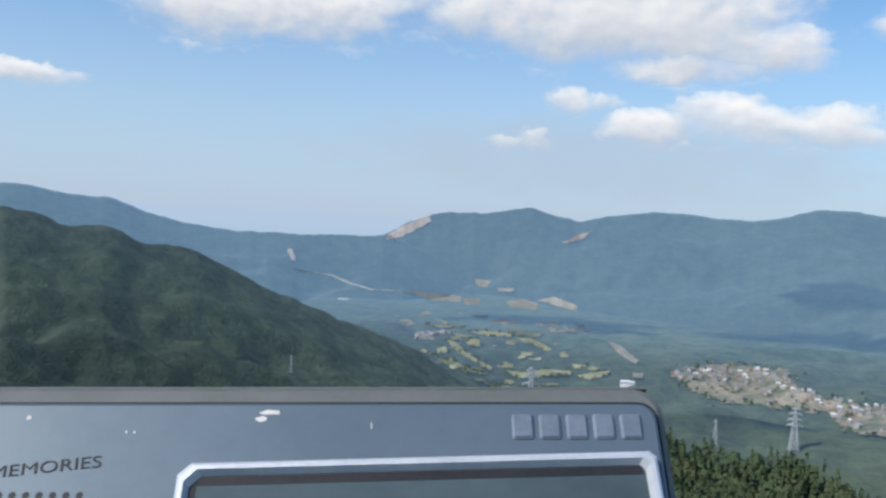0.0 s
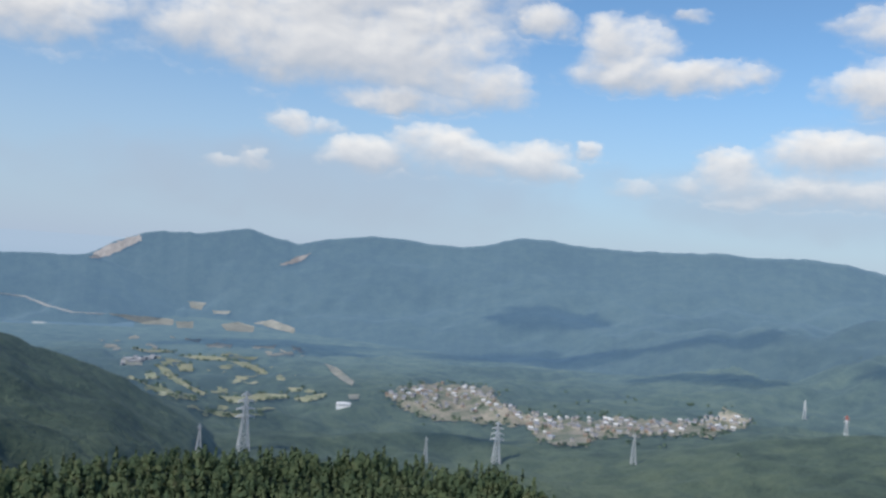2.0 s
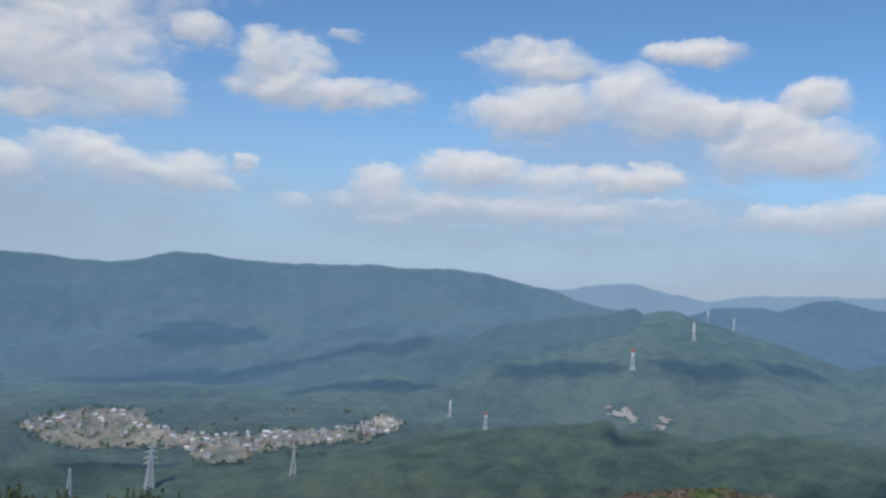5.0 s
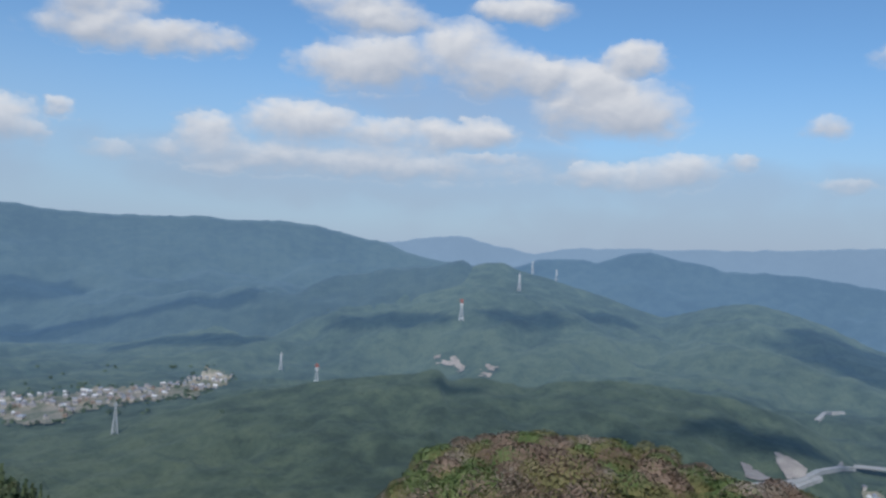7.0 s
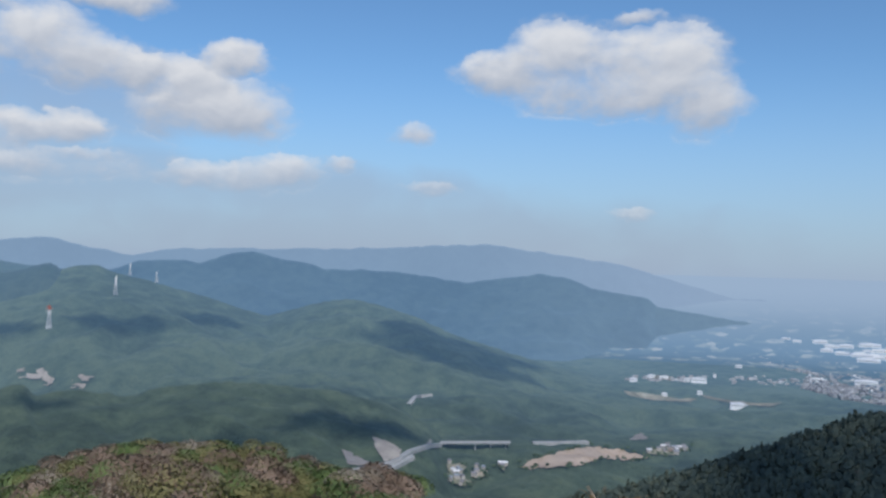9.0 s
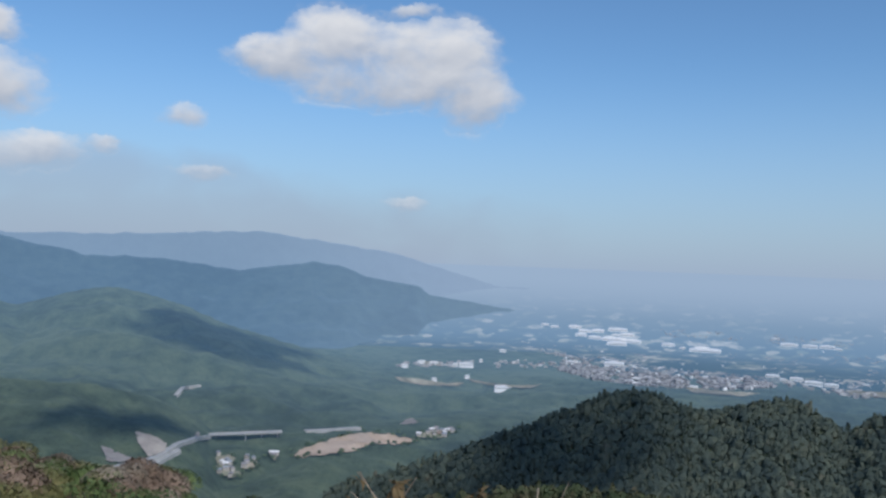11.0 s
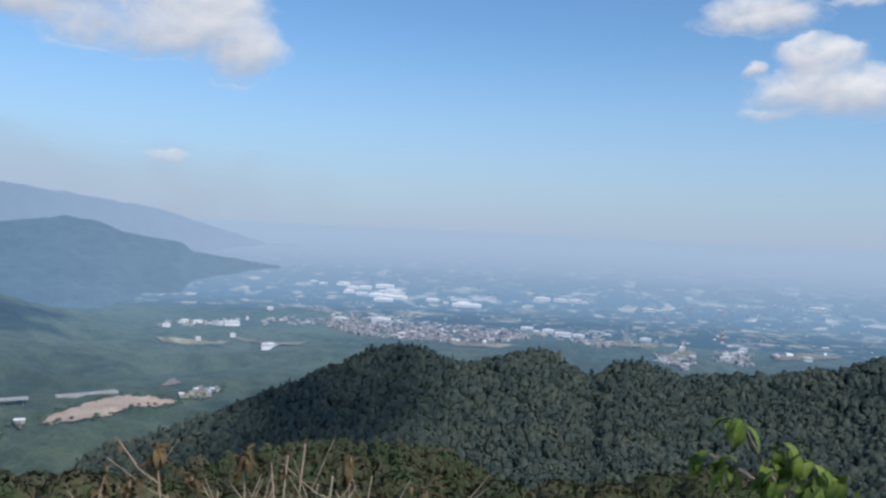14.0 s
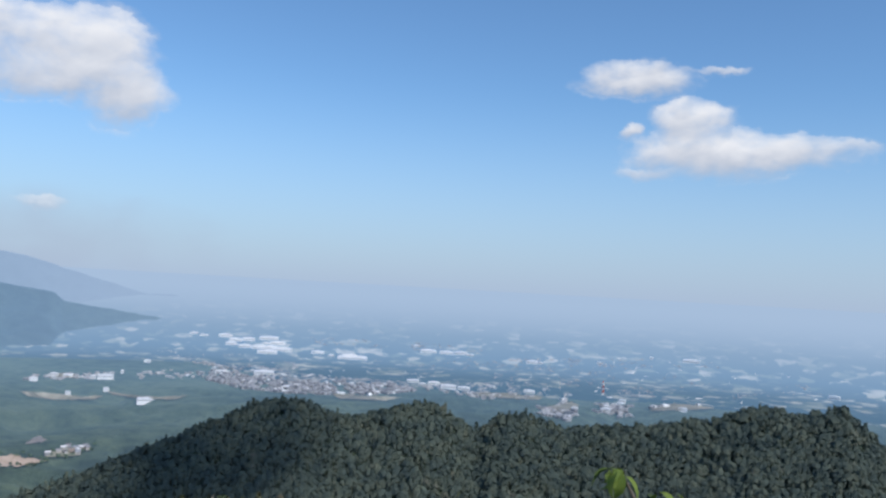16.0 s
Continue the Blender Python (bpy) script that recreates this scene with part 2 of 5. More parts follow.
def value_noise(x, y, seed=1):
    ix, iy = np.floor(x).astype(np.int64), np.floor(y).astype(np.int64)
    fx, fy = x - ix, y - iy
    fx, fy = fx * fx * (3 - 2 * fx), fy * fy * (3 - 2 * fy)
    a, b = lattice(ix, iy, seed), lattice(ix + 1, iy, seed)
    c, d = lattice(ix, iy + 1, seed), lattice(ix + 1, iy + 1, seed)
    return (a + (b - a) * fx) * (1 - fy) + (c + (d - c) * fx) * fy


def fbm(x, y, octaves=4, seed=1):
    total, amp = 0.0, 0.5
    for i in range(octaves):
        total, x, y, amp = total + amp * (value_noise(x, y, seed + i) - 0.5), x * 2.03 + 3.1, y * 2.03 - 1.7, amp * 0.5
    return total


FINE = np.arange(-190.0, 190.0, 0.1)


CRESTS = {}


def crest_height(points, az, fall=1.6, blur=2):
    """The crest's height at a heading, rounded off a little, falling away past its ends."""
    key = (points[0], points[-1], fall)
    if key not in CRESTS:
        a, e = np.array(points).T
        h = np.interp(FINE, a, e) - fall * np.maximum(0, np.maximum(a[0] - FINE, FINE - a[-1]))
        k = np.exp(-0.5 * (np.arange(-3 * blur, 3 * blur + 1) / blur) ** 2)
        CRESTS[key] = np.convolve(np.pad(h, 3 * blur, mode="edge"), k / k.sum(), "valid")
    return np.interp(az, FINE, CRESTS[key])


PYLON_SPUR = [(-5.88, -14.14), (2.13, -13.31), (6.13, -12.99), (14.15, -13.16), (22.16, -12.84), (28.20, -13.57)]
SMALL_HILL = [(109.96, -7.67), (110.67, -7.18), (112.09, -6.40), (113.48, -6.75), (115.27, -7.75)]
# crest, distance, its change per degree of heading, reach of the near and the far slope, depth and width of the gullies,
# fall of the crest past its ends, height of the trees on it
HILLS = [
    (WEST_MOUNTAIN, 1350.0, 2.0, 1000.0, 500.0, 0.55, 120.0, 1.2, 0.0),
    (MAST_HILL, 2850.0, -4.0, 1000.0, 500.0, 0.46, 210.0, 0.22, 0.0),
    (MIDDLE_HILL, 1500.0, 3.0, 650.0, 450.0, 0.40, 125.0, 0.9, 0.0),
    (CEDAR_SPUR, 400.0, 0.0, 260.0, 300.0, 0.08, 70.0, 0.8, 7.5),
    (MOUND, 46.0, 0.0, 30.0, 22.0, 0.05, 9.0, 1.6, 1.45),
    (DARK_RIDGE, 560.0, 0.0, 400.0, 420.0, 0.26, 80.0, 0.9, 5.2),
    (GREEN_HUMP, 230.0, 0.0, 150.0, 120.0, 0.10, 40.0, 0.8, 3.2),
    (BRUSH_SLOPE, 42.0, 0.0, 26.0, 30.0, 0.05, 8.0, 0.8, 1.0),
    (PYLON_SPUR, 1250.0, 0.0, 260.0, 260.0, 0.06, 120.0, 0.8, 0.0),
    (SMALL_HILL, 3250.0, 0.0, 160.0, 160.0, 0.05, 90.0, 0.6, 0.0),
]
FLOOR = -330.0


def land(az, r):
    """Height of the land at a heading and a distance."""
    az, r = np.asarray(az, float), np.asarray(r, float)
    rad = np.radians(az)
    x, y = r * np.sin(rad), r * np.cos(rad)
    far = true_range(r)
    shrink = r / far
    floor = FLOOR - 90 * np.clip((far - 2600) / 2200, 0, 1)
    knoll = np.sqrt(fbm(x / 330 + 2, y / 330, 4, 5) ** 2 + 0.002)
    floor = floor + (34 - 190 * knoll + 70 * fbm(x / 520, y / 520, 2, 9)) * np.clip((r - 900) / 600, 0, 1) * np.clip((3500 - far) / 900, 0, 1)
    floor = floor * shrink
    near = -1.62 - 0.62 * np.maximum(0, r - 2.2) + 0.05 * fbm(x * 0.9, y * 0.9, 3, 3)
    z = np.maximum(near, floor)
    for points, dist, bend, front, back, depth, span, fall, trees in HILLS:
        mid = np.mean([p[0] for p in points])
        rc = dist + bend * (az - mid)
        u = (r - rc) / np.where(r < rc, front, back)
        if not np.any((np.abs(u) < 1) & (az > points[0][0] - 25) & (az < points[-1][0] + 25)):
            continue
        bent = az + np.degrees(0.9 * span / dist) * 2 * fbm(x / span / 1.5 - 4, y / span / 1.5, 2, 31) * np.clip(np.abs(u) * 2.5, 0, 1)
        e = crest_height(points, bent, fall)
        zc = rc * np.tan(np.radians(np.maximum(e, -60))) - trees
        prof = np.clip(1 - np.abs(u), 0, 1) ** 1.25
        gully = np.sqrt(fbm(x / span + 7, y / span - 3, 3, 11) ** 2 + 0.004) * 2 - 0.35
        low = np.maximum(floor, zc - 0.75 * np.where(r < rc, front, back)) if dist > 100 else zc - 0.9 * np.abs(r - rc)
        hill = low + (zc - low) * prof if dist > 100 else zc - 0.012 * (r - rc) ** 2 * np.where(r < rc, 1.0, 2.0)
        hill = hill - depth * span * gully * np.clip(np.abs(u) * 3.0, 0, 1) * np.clip((zc - floor) / 90, 0, 1)
        z = np.where(np.abs(u) < 1, np.maximum(z, hill), z)
    return z


def spot_at(az, r, up=0.0):
    return Vector((r * math.sin(radians(az)), r * math.cos(radians(az)), float(land(az, r)) + up))


def sheet(name, azs, rs, heights, material, **tags):
    """A polar sheet of land."""
    na, nr = len(azs), len(rs)
    A, Rr = np.meshgrid(np.radians(azs), rs, indexing="ij")
    co = np.stack([Rr * np.sin(A), Rr * np.cos(A), heights], -1).reshape(-1, 3)
    i = np.arange(na * nr).reshape(na, nr)
    quads = np.stack([i[:-1, :-1], i[:-1, 1:], i[1:, 1:], i[1:, :-1]], -1).reshape(-1, 4)
    me = bpy.data.meshes.new(name)
    me.vertices.add(len(co)), me.loops.add(quads.size), me.polygons.add(len(quads))
    me.vertices.foreach_set("co", co.ravel())
    me.loops.foreach_set("vertex_index", quads[:, ::-1].ravel())
    me.polygons.foreach_set("loop_start", np.arange(0, quads.size, 4))
    me.polygons.foreach_set("use_smooth", np.ones(len(quads), bool))
    me.update(calc_edges=True)
    me.materials.append(material)
    return tagged(new(name, me), **tags)


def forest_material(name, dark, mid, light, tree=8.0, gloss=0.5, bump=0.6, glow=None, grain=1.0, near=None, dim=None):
    """Woodland seen from afar: stands, single crowns, the sky's gloss and, far off, haze painted as emission (dim: its
    tone over the plain).
    """
    mat = bpy.data.materials.new(name)
    mat.use_nodes = True
    n = Nodes(mat.node_tree)
    p = n.add("ShaderNodeNewGeometry").outputs["Position"]
    big, stand = n.noise(p, 1 / 420, 3), n.noise(p, 1 / 48, 5, 0.65)
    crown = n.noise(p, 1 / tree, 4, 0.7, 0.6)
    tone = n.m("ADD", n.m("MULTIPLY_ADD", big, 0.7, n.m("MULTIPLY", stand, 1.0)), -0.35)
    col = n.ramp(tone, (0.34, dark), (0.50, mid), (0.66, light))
    # gaps between the crowns are darkened in the colour itself
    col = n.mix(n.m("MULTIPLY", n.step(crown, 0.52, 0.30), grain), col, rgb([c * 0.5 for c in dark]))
    fac = n.m("MULTIPLY", n.m("POWER", n.add("ShaderNodeLayerWeight", {"Blend": 0.45}).outputs["Facing"], 2.0), gloss)
    bmp = n.add("ShaderNodeBump", {"Strength": bump, "Distance": tree * 0.8, "Height": crown})
    body = n.add("ShaderNodeBsdfDiffuse", {"Color": col, "Roughness": 1.0, "Normal": bmp.outputs[0]})
    # bluish gloss, added as a haze-like veil over far slopes
    sheen = n.add("ShaderNodeBsdfGlossy", {"Color": (0.82, 0.90, 1.0, 1), "Roughness": 0.55})
    out = n.add("ShaderNodeMixShader", {0: fac, 1: body.outputs[0], 2: sheen.outputs[0]}).outputs[0]
    # haze put into the material: blue emission, growing with distance where near is set
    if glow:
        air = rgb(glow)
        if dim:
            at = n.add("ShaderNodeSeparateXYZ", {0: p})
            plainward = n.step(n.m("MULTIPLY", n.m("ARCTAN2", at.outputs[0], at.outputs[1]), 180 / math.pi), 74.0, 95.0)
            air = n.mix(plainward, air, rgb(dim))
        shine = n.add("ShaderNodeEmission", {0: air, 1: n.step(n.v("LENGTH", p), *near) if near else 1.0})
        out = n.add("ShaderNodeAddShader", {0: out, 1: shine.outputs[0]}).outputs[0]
    n.add("ShaderNodeOutputMaterial", {0: out})
    return mat


# the land past 380 m emits a blue that stands in for haze
M_LAND = forest_material("woodland_with_haze", (0.040, 0.056, 0.037), (0.065, 0.089, 0.056), (0.094, 0.120, 0.072), 9.0, 0.05, 1.0, (0.082, 0.152, 0.244), 0.34, (380, 3900))
view = np.arange(-48.0, 150.01, 0.19)
azs = np.concatenate([[-180.0], np.arange(-176, -49, 4.0), view, np.arange(153, 180, 4.0), [180.0]])
rs = np.concatenate([[0.001, 1.0], np.geomspace(1.8, 60, 50), np.geomspace(62, 880, 110), np.geomspace(890, 3300, 250), np.geomspace(3325, 4898, 36)])
AA, RR = np.meshgrid(azs, rs, indexing="ij")
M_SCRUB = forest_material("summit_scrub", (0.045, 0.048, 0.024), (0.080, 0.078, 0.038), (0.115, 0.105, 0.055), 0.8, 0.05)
XX, YY = RR * np.sin(np.radians(AA)), RR * np.cos(np.radians(AA))
canopy = 6.5 * np.abs(fbm(XX / 26, YY / 26, 3, 71)) * 2 + 5.0 * np.abs(fbm(XX / 70, YY / 70, 2, 72)) * 2
canopy = canopy * np.clip((RR - 650) / 300, 0, 1) * np.clip((3400 - RR) / 400, 0, 1)
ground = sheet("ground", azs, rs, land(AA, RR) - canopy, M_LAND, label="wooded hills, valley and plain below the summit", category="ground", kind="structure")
ground.data.materials.append(M_SCRUB)
ground.data.polygons.foreach_set("material_index", np.tile((rs[:-1] < 240).astype(np.int32), len(azs) - 1))


def range_of_hills(name, points, dist, front, back, span, material, label):
    """A far range, as a backdrop behind all the rest."""
    a0, a1 = points[0][0] - 8, points[-1][0] + 8
    azs, u = np.arange(a0, a1 + 0.01, 0.11), np.concatenate([np.linspace(-1, 0, 40), np.linspace(0.04, 1, 10)])
    A, U = np.meshgrid(azs, u, indexing="ij")
    e = crest_height(points, A, 0.4)
    tall = np.clip((dist * np.tan(np.radians(e)) - land(A, np.full_like(A, dist))) / 170, 0.08, 1)
    Rr = dist + np.where(U < 0, U * np.interp(A, *front) * tall, U * back * tall)
    zc, zf = dist * np.tan(np.radians(e)), land(A, Rr) - 12
    x, y = Rr * np.sin(np.radians(A)), Rr * np.cos(np.radians(A))
    rise = np.maximum(zc - land(A, np.full_like(A, dist)) + 12, 0)
    z = zf + rise * (1 - np.abs(U)) ** 1.15
    z = z - span * 0.40 * (np.sqrt(fbm(x / span, y / span, 3, 21) ** 2 + 0.004) * 2 - 0.3) * np.clip(np.abs(U) * 2.5, 0, 1) * np.clip(rise / 150, 0, 1) * np.clip((1 - np.abs(U)) * 4, 0, 1)
    z = z + dist * 0.0034 * fbm(A * 1.3, A * 0, 5, 2)
    co = np.stack([x, y, z], -1).reshape(-1, 3)
    na, nr = A.shape
    i = np.arange(na * nr).reshape(na, nr)
    quads = np.stack([i[:-1, :-1], i[1:, :-1], i[1:, 1:], i[:-1, 1:]], -1).reshape(-1, 4)
    me = bpy.data.meshes.new(name)
    me.from_pydata(co.tolist(), [], quads.tolist())
    me.polygons.foreach_set("use_smooth", np.ones(len(quads), bool))
    me.materials.append(material)
    RANGES.append(BVHTree.FromPolygons(co.tolist(), quads.tolist()))
    return tagged(new(name, me), label=label, category="mountain range", kind="structure")


# each range's haze is painted as its own emission colour
M_BLUE = forest_material("range_with_blue_haze", (0.030, 0.046, 0.040), (0.042, 0.062, 0.050), (0.056, 0.078, 0.060), 14.0, 0.10, 0.4, (0.082, 0.152, 0.244), 0.3, (380, 3900))
M_HAZY = forest_material("hills_with_haze_glow", (0.022, 0.036, 0.036), (0.032, 0.050, 0.048), (0.042, 0.062, 0.056), 14.0, 0.08, 0.2, (0.096, 0.178, 0.290), 0.3, None, (0.150, 0.235, 0.345))
M_PALE = forest_material("range_with_pale_haze", (0.020, 0.030, 0.036), (0.025, 0.036, 0.042), (0.030, 0.042, 0.046), 20.0, 0.08, 0.1, (0.225, 0.335, 0.475), 0.2, None, (0.300, 0.405, 0.550))
RANGES = []
range_of_hills("backdrop", WEST_RANGE, 3900, ([-13, -8], [1100, 420]), 400, 260, M_BLUE, "forested mountain range with blue haze painted into its material")
range_of_hills("backdrop", BUTTE_RANGE, 4150, ([3, 34], [430, 1550]), 400, 330, M_BLUE, "long forested mountain range with blue haze painted into its material")
range_of_hills("backdrop", FAR_HILLS, 4200, ([0, 1], [900, 900]), 300, 260, M_HAZY, "rounded forested hills with blue haze painted into their material")
range_of_hills("backdrop", FAR_SOUTH, 4550, ([0, 1], [350, 350]), 150, 300, M_PALE, "far mountains on the horizon, pale with painted haze")


def plain_backdrop(a0, a1, near):
    """The far plain up to the horizon, paled by haze painted as emission: fields, woods and towns in one sheet."""
    mat = bpy.data.materials.new("far_plain_with_haze")
    mat.use_nodes = True
    n = Nodes(mat.node_tree)
    p = n.v("MULTIPLY", n.add("ShaderNodeNewGeometry").outputs["Position"], (1, 1, 0))
    away = n.v("LENGTH", p)
    plots = n.add("ShaderNodeTexVoronoi", {"Vector": p, "Scale": 1 / 50}, feature="F1")
    kind = n.m("FRACT", n.m("MULTIPLY", n.v("LENGTH", plots.outputs["Color"]), 7.3))
    cover = n.ramp(kind, (0.0, (0.035, 0.060, 0.060)), (0.5, (0.030, 0.055, 0.058)), (0.62, (0.09, 0.11, 0.08)), (0.78, (0.17, 0.17, 0.12)), (0.95, (0.32, 0.29, 0.22)))
    woods = n.step(n.noise(p, 1 / 150, 4, 0.6), 0.44, 0.56)
    col = n.mix(woods, (0.030, 0.055, 0.058, 1), cover)
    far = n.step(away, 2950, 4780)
    # the ground's own colour fades to near black where the painted haze takes over
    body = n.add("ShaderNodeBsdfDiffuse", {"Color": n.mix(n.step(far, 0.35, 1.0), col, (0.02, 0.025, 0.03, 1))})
    # painted haze: emission from deep blue to the horizon's pale tone
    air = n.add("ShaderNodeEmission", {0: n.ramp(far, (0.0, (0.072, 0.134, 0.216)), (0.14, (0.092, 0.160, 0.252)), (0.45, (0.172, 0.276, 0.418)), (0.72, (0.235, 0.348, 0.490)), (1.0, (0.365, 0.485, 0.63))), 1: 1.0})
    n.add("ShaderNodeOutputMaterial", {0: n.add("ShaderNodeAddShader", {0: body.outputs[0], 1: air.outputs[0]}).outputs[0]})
    a, r = np.arange(a0, a1 + 0.1, 0.5), np.geomspace(near - 80, 4896, 110)
    A, R_ = np.meshgrid(a, r, indexing="ij")
    lift = 3.0 - 14 * np.clip((np.interp(A, [97, 102], [3500, near]) - R_) / 80, 0, 1)
    sheet("backdrop", a, r, land(A, R_) + lift, mat, label="far plain with fields, woods and towns under painted haze", category="plain", kind="structure")


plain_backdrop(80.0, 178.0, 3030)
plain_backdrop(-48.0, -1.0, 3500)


# ---- woods near enough to show their trees ----
def mesh_of(name, verts, faces, material, smooth=False, normals=None):
    """A mesh from arrays of triangles or quads."""
    faces = np.asarray(faces)
    k = faces.shape[1]
    me = bpy.data.meshes.new(name)
    me.vertices.add(len(verts)), me.loops.add(faces.size), me.polygons.add(len(faces))
    me.vertices.foreach_set("co", np.asarray(verts, float).ravel())
    me.loops.foreach_set("vertex_index", faces.ravel().astype(np.int32))
    me.polygons.foreach_set("loop_start", np.arange(0, faces.size, k))
    me.polygons.foreach_set("use_smooth", np.full(len(faces), smooth))
    me.update(calc_edges=True)
    if normals is not None:
        me.normals_split_custom_set_from_vertices(normals.tolist())
    me.materials.append(material)
    return me


def leaf_material(name, *tones, spread=6.0, grain=0.24):
    """Foliage: tones change from tree to tree and from leaf to leaf; thin leaves let some light through."""
    mat = bpy.data.materials.new(name)
    mat.use_nodes = True
    n = Nodes(mat.node_tree)
    geo = n.add("ShaderNodeNewGeometry")
    p = geo.outputs["Position"]
    each = n.add("ShaderNodeObjectInfo").outputs["Random"]
    t = n.m("ADD", n.m("MULTIPLY", n.noise(p, 1 / spread, 3, 0.6), 1.5), n.m("MULTIPLY_ADD", geo.outputs["Random Per Island"], grain, 0.12 - grain / 2))
    t = n.m("ADD", n.m("SUBTRACT", t, 0.50), n.m("MULTIPLY", each, 0.25))
    col = n.ramp(t, *[(0.12 + 0.76 * i / max(1, len(tones) - 1), c) for i, c in enumerate(tones)])
    d = n.add("ShaderNodeBsdfPrincipled", {"Base Color": col, "Roughness": 0.7, "Specular IOR Level": 0.25})
    tr = n.add("ShaderNodeBsdfTranslucent", {"Color": col})
    out = n.add("ShaderNodeMixShader", {0: 0.22, 1: d.outputs[0], 2: tr.outputs[0]})
    n.add("ShaderNodeOutputMaterial", {0: out.outputs[0]})
    return mat


M_CEDAR = leaf_material("cedar_foliage", (0.054, 0.090, 0.048), (0.080, 0.120, 0.060), (0.108, 0.142, 0.068), (0.150, 0.146, 0.084), spread=6.0, grain=0.10)
# bluish dark tones put the ridge's slight haze into the leaf colour
M_OAK = leaf_material("oak_foliage", (0.062, 0.088, 0.080), (0.092, 0.120, 0.096), (0.124, 0.146, 0.106), (0.185, 0.160, 0.126), spread=9.0, grain=0.10)


M_HUMP = leaf_material("hump_foliage", (0.048, 0.076, 0.036), (0.078, 0.102, 0.046), (0.112, 0.110, 0.060), (0.155, 0.116, 0.078), spread=5.0, grain=0.10)


def scatter(a0, a1, r0, r1, gap, rng, keep=None):
    """Spots on the land in a jittered lattice between two headings and distances."""
    ext = r1 + gap
    g = np.arange(-ext, ext, gap)
    X, Y = np.meshgrid(g, g)
    X, Y = (X + rng.uniform(-0.45, 0.45, X.shape) * gap).ravel(), (Y + rng.uniform(-0.45, 0.45, Y.shape) * gap).ravel()
    r, a = np.hypot(X, Y), np.degrees(np.arctan2(X, Y))
    ok = (a > a0) & (a < a1) & (r > r0) & (r < r1)
    X, Y, r, a = X[ok], Y[ok], r[ok], a[ok]
    z = land(a, r)
    if keep is not None:
        k = keep(a, r, z)
        X, Y, z = X[k], Y[k], z[k]
    return np.stack([X, Y, z], 1)


def broadleaves(name, spots, height, width, leaves, rng, material, label, leaf=0.34, ball=0.75):
    """Many broadleaved trees in one mesh: leaf sprays round uneven crowns."""
    n = len(spots)
    h, wd = height * rng.uniform(0.75, 1.2, n), width * rng.uniform(0.75, 1.3, n)
    u = rng.normal(0, 1, (n, leaves, 3))
    u /= np.linalg.norm(u, axis=2, keepdims=True)
    u[..., 2] = np.abs(u[..., 2]) * 1.1 - 0.30
    lump = 0.84 + 0.26 * rng.uniform(0, 1, (n, leaves, 1))
    spots = spots + np.stack([np.zeros(n), np.zeros(n), rng.uniform(-0.14, 0.14, n) * h], 1)
    c = spots[:, None, :] + np.stack([np.zeros(n), np.zeros(n), h * 0.55], 1)[:, None, :]
    c = c + u * lump * np.stack([wd * 0.5, wd * 0.5, h * 0.5], 1)[:, None, :]
    t1 = np.cross(u, rng.normal(0, 1, u.shape))
    t1 /= np.linalg.norm(t1, axis=2, keepdims=True) + 1e-9
    t2 = np.cross(u, t1) + 0.4 * rng.normal(0, 1, u.shape)
    s = (leaf * wd)[:, None, None] * rng.uniform(0.6, 1.3, (n, leaves, 1))
    v = np.stack([c + t1 * s * 0.55, c - t1 * s * 0.5 + t2 * s * 0.45, c - t1 * s * 0.45 - t2 * s * 0.5 - u * s * 0.25], 2).reshape(-1, 3)
    f = np.arange(len(v)).reshape(-1, 3)
    soft = ball * u + np.array([0, 0, 0.65]) + 0.12 * rng.normal(0, 1, u.shape)
    soft = np.repeat(soft / np.linalg.norm(soft, axis=2, keepdims=True), 3, axis=1).reshape(-1, 3)
    me = mesh_of(name, v, f, material, True, soft)
    return tagged(new(name, me), label=label, category="forest", kind="stuff")


def mixed_wood(name, spots, height, width, leaves, rng, material, label, pointed=0.5, leaf=0.3, ball=0.55):
    """Many trees in one mesh: pointed cedars among round broadleaved crowns, each of drooping leaf sprays."""
    n = len(spots)
    cedar = (rng.uniform(0, 1, n) < pointed)[:, None]
    h, wd = height * rng.uniform(0.7, 1.25, n)[:, None], width * rng.uniform(0.75, 1.25, n)[:, None]
    h, wd = np.where(cedar, h * 1.2, h * 0.9), np.where(cedar, wd * 0.85, wd * 1.15)
    f, turn = rng.uniform(0, 1, (n, leaves)) ** 0.85, rng.uniform(0, 6.2832, (n, leaves))
    side = np.where(cedar, (1 - f) ** 0.8 + 0.04, np.sqrt(np.maximum(0.02, 1 - (1.55 * f - 0.55) ** 2)))
    r = side * wd * 0.5 * rng.uniform(0.72, 1.08, (n, leaves))
    out = np.stack([np.cos(turn), np.sin(turn), np.where(cedar, 0.45, 1.3 * f - 0.25)], -1)
    out /= np.linalg.norm(out, axis=2, keepdims=True)
    c = spots[:, None, :] + np.stack([r * np.cos(turn), r * np.sin(turn), h * (0.1 + 0.9 * f)], -1)
    t1 = np.cross(out, rng.normal(0, 1, out.shape))
    t1 /= np.linalg.norm(t1, axis=2, keepdims=True) + 1e-9
    t2 = np.cross(out, t1)
    t2[..., 2] -= 0.5
    size = (leaf * wd * rng.uniform(0.6, 1.3, (n, leaves)))[..., None]
    v = np.stack([c + t1 * size * 0.5 + out * size * 0.15, c - t1 * size * 0.5 + t2 * size * 0.35, c - t1 * size * 0.3 - t2 * size * 0.55 - out * size * 0.3], 2).reshape(-1, 3)
    soft = ball * out + np.array([0, 0, 0.6]) + 0.15 * rng.normal(0, 1, out.shape)
